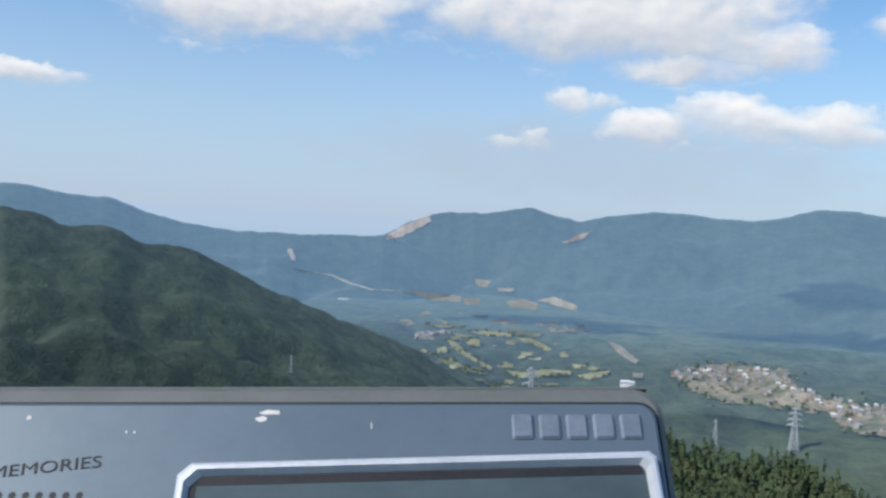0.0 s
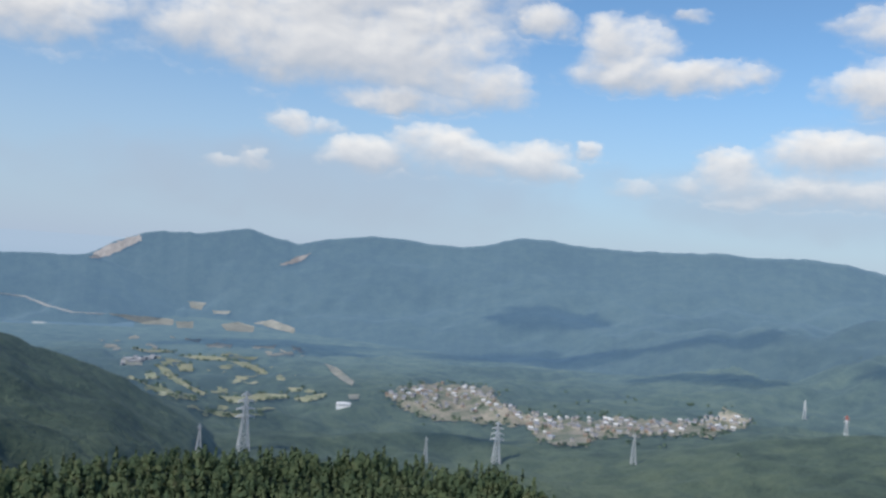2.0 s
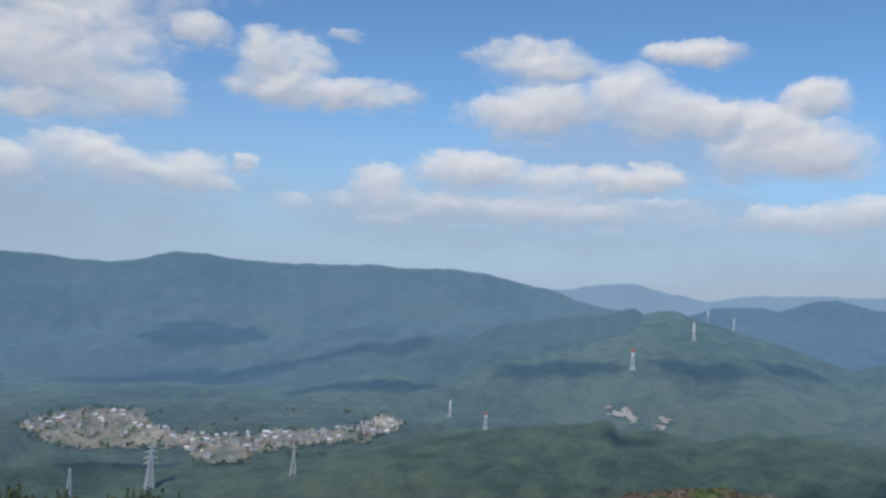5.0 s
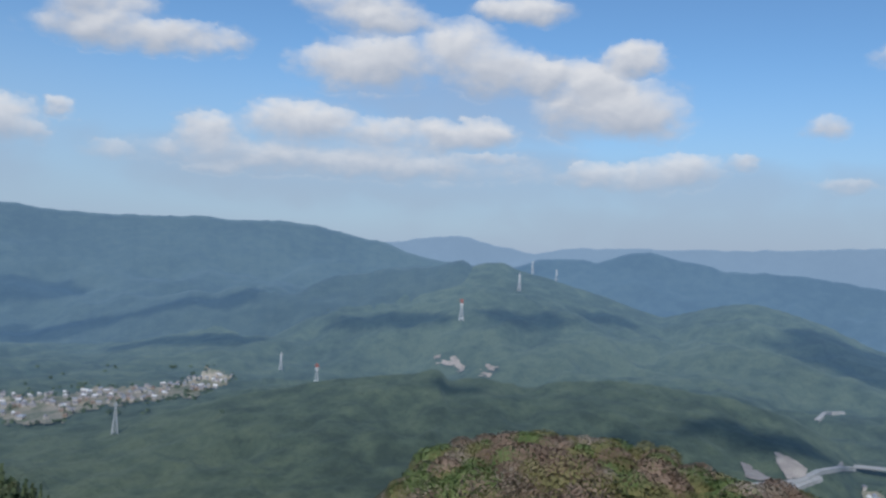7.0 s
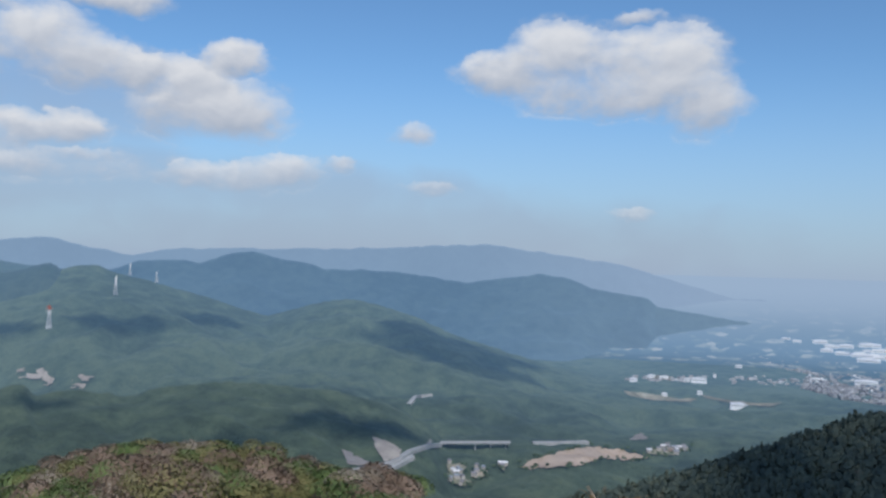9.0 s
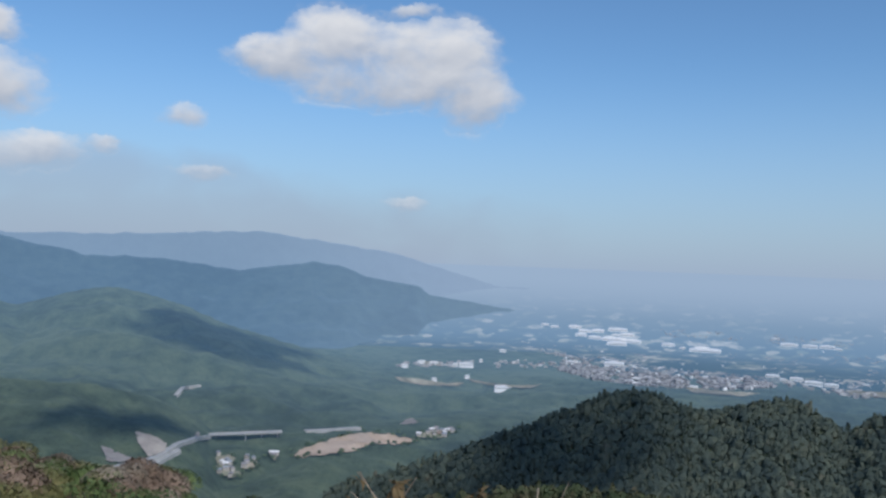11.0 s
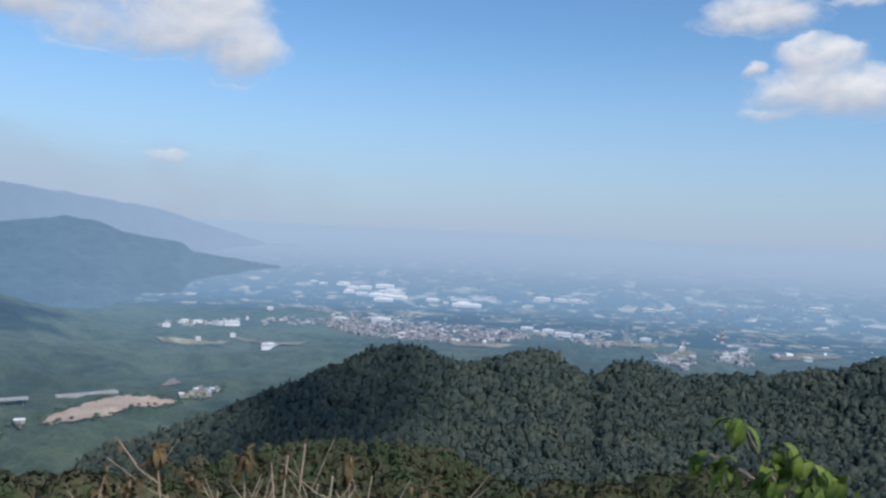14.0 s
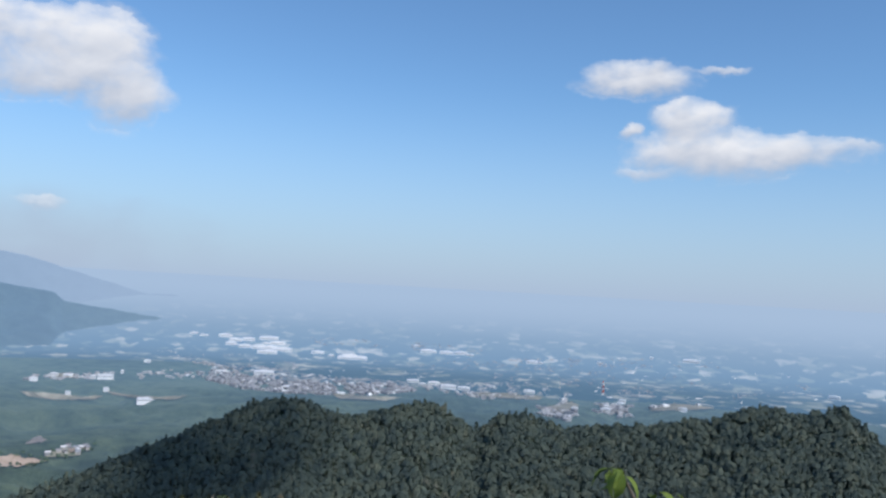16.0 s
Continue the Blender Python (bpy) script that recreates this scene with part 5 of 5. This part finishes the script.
AUTUMN, GREENER = (2.5, 2.5, 4.5, 4.5, 3.5, 3.5, 3.5, 2.5), (1, 2, 1, 2, 1.5, 2, 1, 10)
spots = np.concatenate([scatter(47.0, 74.0, 25, 50, 1.15, rng), scatter(66, 132, 30, 45, 2.0, rng)])
order = np.argsort(np.hypot(spots[:, 0], spots[:, 1]))
for x, y, z in spots[order[:290]]:
    az = math.degrees(math.atan2(x, y))
    plant(az, math.hypot(x, y), bushes.uniform(0.8, 1.3), AUTUMN if az < 90 else GREENER)
rest = spots[order[290:]]
on_mound = np.degrees(np.arctan2(rest[:, 0], rest[:, 1])) < 76
M_SHADY = leaf_material("shady_brush_leaves", (0.046, 0.070, 0.030), (0.080, 0.100, 0.042), (0.120, 0.112, 0.058), (0.160, 0.124, 0.075), spread=2.6)
mound = rest[on_mound]
sort = rng.choice(4, len(mound), p=(0.20, 0.32, 0.27, 0.21))
for k, (tint, words) in enumerate((("green_brush", "green leafy brush over the back of the mound"), ("olive_brush", "olive-yellow brush over the back of the mound"),
                                   ("russet_brush", "russet autumn brush over the back of the mound"), ("fading_brush", "pale brown fading brush over the back of the mound"))):
    broadleaves(tint, mound[sort == k], (1.5, 1.4, 1.5, 1.3)[k], (2.1, 1.8, 2.0, 1.8)[k], 1000, rng, M_SHRUB[k], words, 0.046, 1.0)
broadleaves("slope_brush", rest[~on_mound], 1.6, 2.4, 420, rng, M_SHADY, "dark brush along the slope below the summit", 0.085)


# ---- dry stalks and a leafy sapling at the edge of the summit ----
M_STALK = plain_material("dry_stalk", (0.28, 0.20, 0.13), (0.50, 0.40, 0.29), 14.0)
M_DRY_LEAF = leaf_material("withered_leaf", (0.07, 0.05, 0.025), (0.13, 0.09, 0.04), (0.21, 0.14, 0.065), (0.17, 0.15, 0.06), spread=0.05)
M_FRESH = leaf_material("fresh_leaf", (0.08, 0.12, 0.022), (0.12, 0.18, 0.03), (0.19, 0.25, 0.045), (0.30, 0.34, 0.09), spread=0.06)
reeds = random.Random(31)


def blade(name, length, width, droop, material):
    """One leaf: a pointed blade, folded along its rib and drooping."""
    bm = bmesh.new()
    rows, n = [], 7
    for i in range(n):
        f = i / (n - 1)
        w = width * math.sin(math.pi * min(1, 0.06 + f * 0.97)) ** 0.8 * 0.5
        y, z = length * f * math.cos(droop * f), -length * f * math.sin(droop * f)
        rows.append([bm.verts.new((-w, y, z + w * 0.35)), bm.verts.new((0, y, z)), bm.verts.new((w, y, z + w * 0.35))])
    for a, b in zip(rows, rows[1:]):
        for k in range(2):
            bm.faces.new((a[k], a[k + 1], b[k + 1], b[k]))
    me = bpy.data.meshes.new(name)
    bm.to_mesh(me)
    bm.free()
    me.polygons.foreach_set("use_smooth", [True] * len(me.polygons))
    me.materials.append(material)
    return me


DRY_BLADES = [blade("leaf", 0.038, 0.013, d, M_DRY_LEAF) for d in (0.5, 1.1, 1.7)]
FRESH_BLADES = [blade("leaf", l, w, d, M_FRESH) for l, w, d in ((0.062, 0.025, 0.6), (0.066, 0.026, 1.0), (0.058, 0.024, 1.4), (0.048, 0.020, 0.3))]


def leaf_at(mesh, p, heading, pitch, size, parent, inverse):
    ob = new("leaf", mesh)
    ob.parent = parent
    ob.matrix_basis = inverse @ Matrix.Translation(p) @ Matrix.Rotation(heading, 4, "Z") @ Matrix.Rotation(pitch, 4, "X") @ Matrix.Scale(size, 4)


def stalk(az, el, r, bend, forks, head, thick=0.0041):
    """A dry stalk from the ground to a tip at that heading and height, with forks and perhaps a withered head."""
    foot = spot_at(az + bend, r, -0.05)
    tip = way(az, el) * (r / math.cos(radians(el)))
    inv = Matrix.Translation(foot).inverted()
    th = thing("dry_stalk", Matrix.Translation(foot), "dry pale brown stalk with a withered leafy head" if head else "bare pale brown dry stalk with thin forks", "plant", "dry stalks at the summit edge")
    n = 7
    pts = []
    for i in range(n):
        f = i / (n - 1)
        q = foot.lerp(tip, f)
        q += Vector((reeds.uniform(-1, 1), reeds.uniform(-1, 1), 0)) * (0.046 * math.sin(math.pi * f) + 0.006)
        pts.append(q)
    pts[-1] = tip
    bm = bmesh.new()
    tube(bm, [inv @ p for p in pts], [thick * (1.25 - 0.65 * i / (n - 1)) for i in range(n)])
    part("stem", bm, M_STALK, th)
    for k in range(forks):
        f = reeds.uniform(0.48, 0.93)
        i = int(f * (n - 1))
        p = pts[i].lerp(pts[i + 1], f * (n - 1) - i)
        side = way(az + reeds.choice((-90, 90)) + reeds.uniform(-40, 40), reeds.uniform(25, 60))
        ln = reeds.uniform(0.10, 0.28)
        bm = bmesh.new()
        mid = p + side * ln * 0.5 + Vector((0, 0, -0.008))
        tube(bm, [inv @ p, inv @ mid, inv @ (p + side * ln + Vector((0, 0, 0.025)))], [thick * 0.6, thick * 0.5, thick * 0.3], 5)
        part("twig", bm, M_STALK, th)
        bm = bmesh.new()
        q = p + side * ln * 0.55
        out2 = way(az + reeds.choice((-90, 90)) + reeds.uniform(-40, 40), reeds.uniform(35, 75)) * ln * reeds.uniform(0.4, 0.8)
        tube(bm, [inv @ q, inv @ (q + out2 * 0.5), inv @ (q + out2)], [thick * 0.45, thick * 0.4, thick * 0.25], 5)
        part("twig", bm, M_STALK, th)
        if reeds.random() < 0.45:
            for j in range(4):
                leaf_at(reeds.choice(DRY_BLADES), p + side * ln, reeds.uniform(0, 6.28), reeds.uniform(-0.3, 0.9), reeds.uniform(0.5, 0.9), th, inv)
    for j in range(int(head * 2.4)):
        leaf_at(reeds.choice(DRY_BLADES), tip + Vector((reeds.uniform(-0.01, 0.01), reeds.uniform(-0.01, 0.01), reeds.uniform(-0.05, 0.01))), reeds.uniform(0, 6.28), reeds.uniform(-0.7, 1.1), reeds.uniform(0.9, 1.6), th, inv)


for az, el, r, bend, forks, head in (
        (87.17, -13.18, 2.5, 0.3, 3, 11), (92.47, -13.54, 2.6, 0.4, 3, 9), (95.17, -13.68, 2.5, 0.3, 2, 0), (96.23, -12.89, 2.4, 2.0, 1, 0), (99.17, -13.63, 2.5, -1.6, 3, 5),
        (89.35, -14.90, 2.6, 2.4, 3, 7), (84.15, -14.75, 2.7, 1.0, 2, 8), (85.75, -14.86, 2.5, 0.6, 2, 8), (94.16, -14.16, 2.7, 1.2, 3, 0), (98.05, -14.81, 2.4, 0.2, 1, 0),
        (100.55, -14.85, 2.6, -2.0, 2, 0), (97.14, -15.40, 2.6, 0.5, 3, 3), (90.94, -15.72, 2.5, -2.0, 3, 0), (104.14, -15.59, 2.6, -1.0, 3, 6), (102.13, -16.17, 2.5, -1.5, 2, 0),
        (93.13, -16.35, 2.4, 1.0, 3, 0), (87.94, -15.88, 2.7, 1.4, 3, 2), (95.83, -16.18, 2.5, -0.8, 2, 0), (105.34, -16.01, 2.8, -0.4, 2, 4), (99.53, -16.43, 2.7, 0.9, 3, 2), (82.54, -15.93, 2.7, 0.8, 2, 6)):
    stalk(az, el, r, bend, forks, head)


def sapling():
    """A leafy young tree whose drooping leaves reach into the view."""
    r = 2.1
    foot = spot_at(126.2, r, -0.05)
    inv = Matrix.Translation(foot).inverted()
    th = thing("sapling", Matrix.Translation(foot), "young leafy tree with bright green drooping leaves", "tree")
    at = lambda az, el, d: way(az, el) * (d / math.cos(radians(el)))
    heart = at(126.21, -14.01, 2.1)
    limbs = [([foot, heart.lerp(foot, 0.4), heart], 0.009, []),
             ([heart, at(124.49, -11.68, 2.05), at(123.27, -9.57, 2.0)], 0.0055, [(123.20, -9.65, 2.0, 11, 0.022)]),
             ([heart, at(123.56, -12.61, 2.1), at(121.53, -11.77, 2.1)], 0.005, [(121.60, -11.76, 2.1, 7, 0.03), (122.90, -12.60, 2.1, 6, 0.03)]),
             ([heart, at(125.97, -12.45, 2.0), at(125.99, -11.09, 2.0)], 0.005, [(126.00, -11.22, 2.0, 11, 0.04), (124.82, -11.96, 2.0, 9, 0.035)]),
             ([heart, at(127.23, -12.59, 2.1), at(127.95, -11.53, 2.1)], 0.005, [(127.19, -11.70, 2.1, 11, 0.04), (128.35, -12.11, 2.1, 9, 0.035)]),
             ([heart, at(127.43, -13.36, 2.0), at(128.78, -12.74, 1.95)], 0.005, [(126.45, -12.64, 1.95, 10, 0.04), (128.64, -12.89, 1.95, 9, 0.04), (124.73, -13.27, 2.0, 8, 0.03)])]
    for pts, thick, whorls in limbs:
        bm = bmesh.new()
        fine = [pts[0].lerp(pts[1], 0.5 * k) for k in range(2)] + [pts[1].lerp(pts[2], 0.25 * k) for k in range(5)]
        tube(bm, [inv @ p for p in fine], [thick * (1.0 - 0.6 * i / (len(fine) - 1)) for i in range(len(fine))])
        part("stem", bm, M_BARK, th)
        for az, el, d, count, wide in whorls:
            c = at(az, el, d)
            for k in range(int(count * 1.3)):
                q = c + Vector((reeds.uniform(-1, 1), reeds.uniform(-1, 1), reeds.uniform(-0.5, 0.5))) * wide
                leaf_at(reeds.choice(FRESH_BLADES), q, 6.2832 * k / count + reeds.uniform(-0.4, 0.4), reeds.uniform(-1.0, 0.3), reeds.uniform(0.7, 1.05), th, inv)


sapling()


# ---- the portable radio leaning on a stone in front of the lens ----
M_SHELL = plain_material("grey_plastic", (0.135, 0.148, 0.138), (0.165, 0.178, 0.168), 60.0, 0.7, 0.0, 0.03)
# the shade lying over the panel is put into this darker silver
M_SILVER = plain_material("silver_painted_plastic", (0.104, 0.146, 0.184), (0.122, 0.166, 0.206), 40.0, 0.5, 0.2, 0.03)
M_CHROME = plain_material("bright_chrome_trim", (0.55, 0.57, 0.60), (0.68, 0.70, 0.73), 120.0, 0.4, 0.3, 0.05)
M_MARK = plain_material("silver_mark", (0.24, 0.28, 0.32), (0.32, 0.36, 0.40), 150.0, 0.35, 0.5, 0.03)
M_LCD = plain_material("dark_display_glass", (0.062, 0.088, 0.096), (0.090, 0.122, 0.132), 22.0, 0.22, 0.0, 0.0)
M_INK = plain_material("black_ink", (0.015, 0.017, 0.02), (0.03, 0.03, 0.035), 80.0, 0.6)
M_CHIP = plain_material("worn_paint", (0.62, 0.55, 0.50), (0.80, 0.77, 0.74), 200.0, 0.7)
M_STONE = plain_material("weathered_stone", (0.20, 0.19, 0.17), (0.34, 0.32, 0.29), 6.0, 0.95, 0.0, 0.8)

FIRST = pose(0, 0, 0, *WALK[0][1:])
LEAN = 37.0
# the face: x along it, y up it, z out of it; its origin is the middle of the view at the panel's upper edge
FACE = FIRST @ Matrix.Translation((0, -0.0270, -0.155)) @ Matrix.Rotation(radians(-LEAN), 4, "X")
radio = thing("portable_radio", FACE, "silver and grey portable radio with a large display, scratched and worn", "radio")


def rounded(bm, x0, x1, y0, y1, z0, z1, r, seg=5, bevel=0.0):
    """A slab with rounded corners."""
    ring = []
    for cx, cy, a0 in ((x1 - r, y1 - r, 0), (x0 + r, y1 - r, 90), (x0 + r, y0 + r, 180), (x1 - r, y0 + r, 270)):
        for k in range(seg + 1):
            a = radians(a0 + 90 * k / seg)
            ring.append((cx + r * math.cos(a), cy + r * math.sin(a)))
    lo = [bm.verts.new((x, y, z0)) for x, y in ring]
    mx, my = (x0 + x1) / 2, (y0 + y1) / 2
    hi = [bm.verts.new((x, y, z1 - bevel)) for x, y in ring]
    top = [bm.verts.new((x + (mx - x) * bevel / abs(x1 - mx), y + (my - y) * bevel / abs(y1 - my), z1)) for x, y in ring] if bevel else hi
    n = len(ring)
    for k in range(n):
        bm.faces.new((lo[k], lo[(k + 1) % n], hi[(k + 1) % n], hi[k]))
        if bevel:
            bm.faces.new((hi[k], hi[(k + 1) % n], top[(k + 1) % n], top[k]))
    bm.faces.new(top)
    bm.faces.new(lo[::-1])
    return bm


part("shell", rounded(bmesh.new(), -0.130, 0.0385, -0.102, 0.0044, -0.030, -0.0016, 0.005, bevel=0.001), M_SHELL, radio, "matt grey plastic back shell")
part("top_edge", rounded(bmesh.new(), -0.129, 0.0365, 0.00435, 0.0047, -0.0040, -0.0024, 0.0001), M_SHELL, radio)
panel = part("front_panel", rounded(bmesh.new(), -0.128, 0.0366, -0.100, 0.0, -0.0014, 0.0006, 0.003, bevel=0.0005), M_SILVER, radio, "silver painted front panel")
part("seam", rounded(bmesh.new(), -0.1287, 0.0372, -0.1006, 0.0010, -0.0016, -0.0010, 0.0032), M_INK, radio)


def frame_slab(bm, x0, x1, y0, y1, w, z0, z1):
    """A display surround with a sloping inner edge."""
    rings = []
    for inset, z in ((0, z0), (0, z1 - 0.0004), (0.0005, z1), (w * 0.55, z1), (w, z0)):
        rings.append([bm.verts.new(c) for c in ((x0 + inset, y1 - inset - 0.002, z), (x0 + inset + 0.002, y1 - inset, z), (x1 - inset - 0.001, y1 - inset, z), (x1 - inset, y1 - inset - 0.001, z),
                                                (x1 - inset, y0 + inset, z), (x0 + inset, y0 + inset, z))])
    for a, b in zip(rings, rings[1:]):
        for k in range(6):
            bm.faces.new((a[k], a[(k + 1) % 6], b[(k + 1) % 6], b[k]))
    return bm


tilt = Matrix.Rotation(radians(1.6), 4, "Z")
bezel = part("display_frame", frame_slab(bmesh.new(), -0.0436, 0.0349, -0.062, -0.0104, 0.0022, 0.0004, 0.0022), M_CHROME, radio, "bright chrome display surround")
bezel.matrix_basis = tilt
part("display", rounded(bmesh.new(), -0.0416, 0.0329, -0.060, -0.0124, 0.0007, 0.0009, 0.001), M_LCD, bezel, "grey-green switched-off liquid crystal display")
# black strips stand in for the frame's shade along the display's edges
part("gasket", rounded(bmesh.new(), -0.0412, 0.0325, -0.0140, -0.0124, 0.0009, 0.00096, 0.0003), M_INK, bezel, "black strip painted as shade under the display's upper edge")
part("gasket", rounded(bmesh.new(), -0.0416, -0.0405, -0.0600, -0.0130, 0.0009, 0.00096, 0.0003), M_INK, bezel)
for x in (0.0245, 0.0290):
    part("segment", rounded(bmesh.new(), x, x + 0.0005, -0.024, -0.0180, 0.00092, 0.00098, 0.0001), M_INK, bezel)
# the maker's mark, as plain raised blocks
for k in range(5):
    x = 0.0117 + k * 0.0046
    part("raised_mark", rounded(bmesh.new(), x, x + 0.0037, -0.0068, -0.0022, 0.0006, 0.0012, 0.0006, bevel=0.0004), M_MARK, radio, "raised silver mark")

words = bpy.data.curves.new("printed_word", "FONT")
words.body, words.size, words.align_x, words.extrude = "MEMORIES", 0.00305, "RIGHT", 0.00004
dummy = new("printed_word_curve", words)
dummy.scale = (1.28, 1, 1)
bpy.context.view_layer.update()
ink = bpy.data.meshes.new_from_object(dummy.evaluated_get(bpy.context.evaluated_depsgraph_get()))
bpy.data.objects.remove(dummy)
ink.materials.append(M_INK)
label_ob = new("printed_word", ink)
label_ob.parent, label_ob.matrix_basis = radio, Matrix.Translation((-0.0563, -0.0117, 0.00068)) @ Matrix(((1.28, -0.22, 0, 0), (0, 0.95, 0, 0), (0, 0, 1, 0), (0, 0, 0, 1)))
tagged(label_ob, label="black printed word MEMORIES")

for row in range(8):
    for k in range(26):
        if row * 26 + k < 208:
            bm = bmesh.new()
            bmesh.ops.create_circle(bm, cap_ends=True, segments=10, radius=0.00062, matrix=Matrix.Translation((-0.0588 - k * 0.00218, -0.0166 - row * 0.0026, 0.00066)))
            part("speaker_hole", bm, M_INK, radio)
scratch = random.Random(3)
for x, y, w, h in ((-0.0295, -0.0018, 0.0042, 0.0012), (-0.031, -0.0030, 0.0022, 0.0012), (-0.0122, -0.0042, 0.0003, 0.0015), (-0.0536, -0.0055, 0.0003, 0.0006), (-0.0522, -0.0055, 0.0003, 0.0006), (-0.0708, -0.0028, 0.0009, 0.0010)):
    bm = bmesh.new()
    ring = [bm.verts.new((x + w * 0.5 * math.cos(a) * scratch.uniform(0.6, 1.1), y + h * 0.5 * math.sin(a) * scratch.uniform(0.6, 1.1), 0.00067)) for a in [6.2832 * k / 9 for k in range(9)]]
    bm.faces.new(ring)
    part("paint_chip", bm, M_CHIP, radio, "worn spot of bare plastic")
bm = bmesh.new()
beam(bm, (-0.07, -0.03, -0.03), (-0.07, -0.075, -0.085), 0.004)
beam(bm, (-0.02, -0.03, -0.03), (-0.02, -0.075, -0.085), 0.004)
part("kickstand", bm, M_SHELL, radio, "folding grey kickstand")


def stone():
    """The waist-high summit stone on which the radio stands."""
    bm = bmesh.new()
    bmesh.ops.create_icosphere(bm, subdivisions=4, radius=1.0)
    top = (FACE @ Vector((0, -0.102, -0.02))).z - 0.001
    for v in bm.verts:
        n = v.co.normalized()
        k = 1 + 0.14 * noise.noise(n * 2.3) + 0.05 * noise.noise(n * 7)
        v.co = Vector((n.x * 0.27 * k - 0.04, n.y * 0.17 * k + 0.13, n.z * 0.9 * k - 1.0))
        v.co.z = min(v.co.z, top + 0.003 * noise.noise(n * 9))
    me = bpy.data.meshes.new("summit_stone")
    bm.to_mesh(me)
    bm.free()
    me.materials.append(M_STONE)
    me.polygons.foreach_set("use_smooth", [True] * len(me.polygons))
    tagged(new("summit_stone", me), label="upright weathered grey stone with a flat top", category="stone")


stone()


# ---- clouds overhead, out of view, whose shadows lie on the hills ----
M_CLOUD = plain_material("cloud_white", (0.78, 0.79, 0.81), (0.86, 0.86, 0.86), 0.01, 1.0)


n_ = Nodes(M_CLOUD.node_tree)
n_.add("ShaderNodeOutputMaterial", {0: n_.add("ShaderNodeMixShader", {0: 0.50, 1: n_.add("ShaderNodeBsdfDiffuse", {0: (0.82, 0.83, 0.84, 1)}).outputs[0], 2: n_.add("ShaderNodeBsdfTransparent").outputs[0]}).outputs[0]})


def cloud(az, r, wide, deep, z=0.0, seed=0):
    """A flat-bottomed cloud 1200 m up, placed so that the sun throws its shadow on that spot."""
    ground_z = float(land(az, r)) + z
    g = Vector((r * math.sin(radians(az)), r * math.cos(radians(az)), ground_z))
    d = way(SUN_AZ, SUN_EL)
    c = g + d * ((1150 - ground_z) / d.z)
    bm = bmesh.new()
    bmesh.ops.create_icosphere(bm, subdivisions=4, radius=1.0)
    ca, sa = math.cos(radians(-az)), math.sin(radians(-az))
    for v in bm.verts:
        n = v.co.normalized()
        k = 0.8 + 0.9 * noise.noise(n * 1.6 + Vector((seed, 0, 0))) + 0.5 * noise.noise(n * 4 + Vector((0, seed, 0)))
        x, y = n.x * wide * k, n.y * deep * k
        k = max(k, 0.1)
        v.co = Vector((x * ca - y * sa, x * sa + y * ca, max(n.z, -0.25) * min(wide, deep) * 0.45 * k))
    me = bpy.data.meshes.new("cloud")
    bm.to_mesh(me)
    bm.free()
    me.materials.append(M_CLOUD)
    me.polygons.foreach_set("use_smooth", [True] * len(me.polygons))
    ob = tagged(new("cloud", me), label="white flat-bottomed fair-weather cloud overhead", category="cloud", group="clouds overhead")
    ob.location = c


for k, (az, r, wide, deep, z) in enumerate((
        (25.5, 3450, 260, 120, 130), (22.0, 3050, 330, 80, 60), (27.5, 3000, 200, 70, 60), (35.8, 2950, 200, 70, 40), (33.5, 2600, 170, 70, 0), (37.0, 2500, 120, 50, 0), (46.4, 2500, 120, 60, 0),
        (55.8, 2450, 130, 70, 0), (60.8, 2650, 90, 60, 0), (49.0, 2450, 80, 50, 0), (76.2, 2480, 260, 190, 0), (69.0, 1380, 90, 60, 0), (72.0, 1420, 80, 60, 0), (20.0, 1560, 90, 50, 0),
        (7.0, 3150, 330, 110, 0), (11.2, 3000, 130, 90, 0), (94.5, 480, 70, 110, 0), (86.5, 900, 90, 160, 0), (62.0, 1300, 60, 30, 0), (51.5, 1450, 50, 25, 0))):
    cloud(az, r, wide, deep, z, k * 1.7)
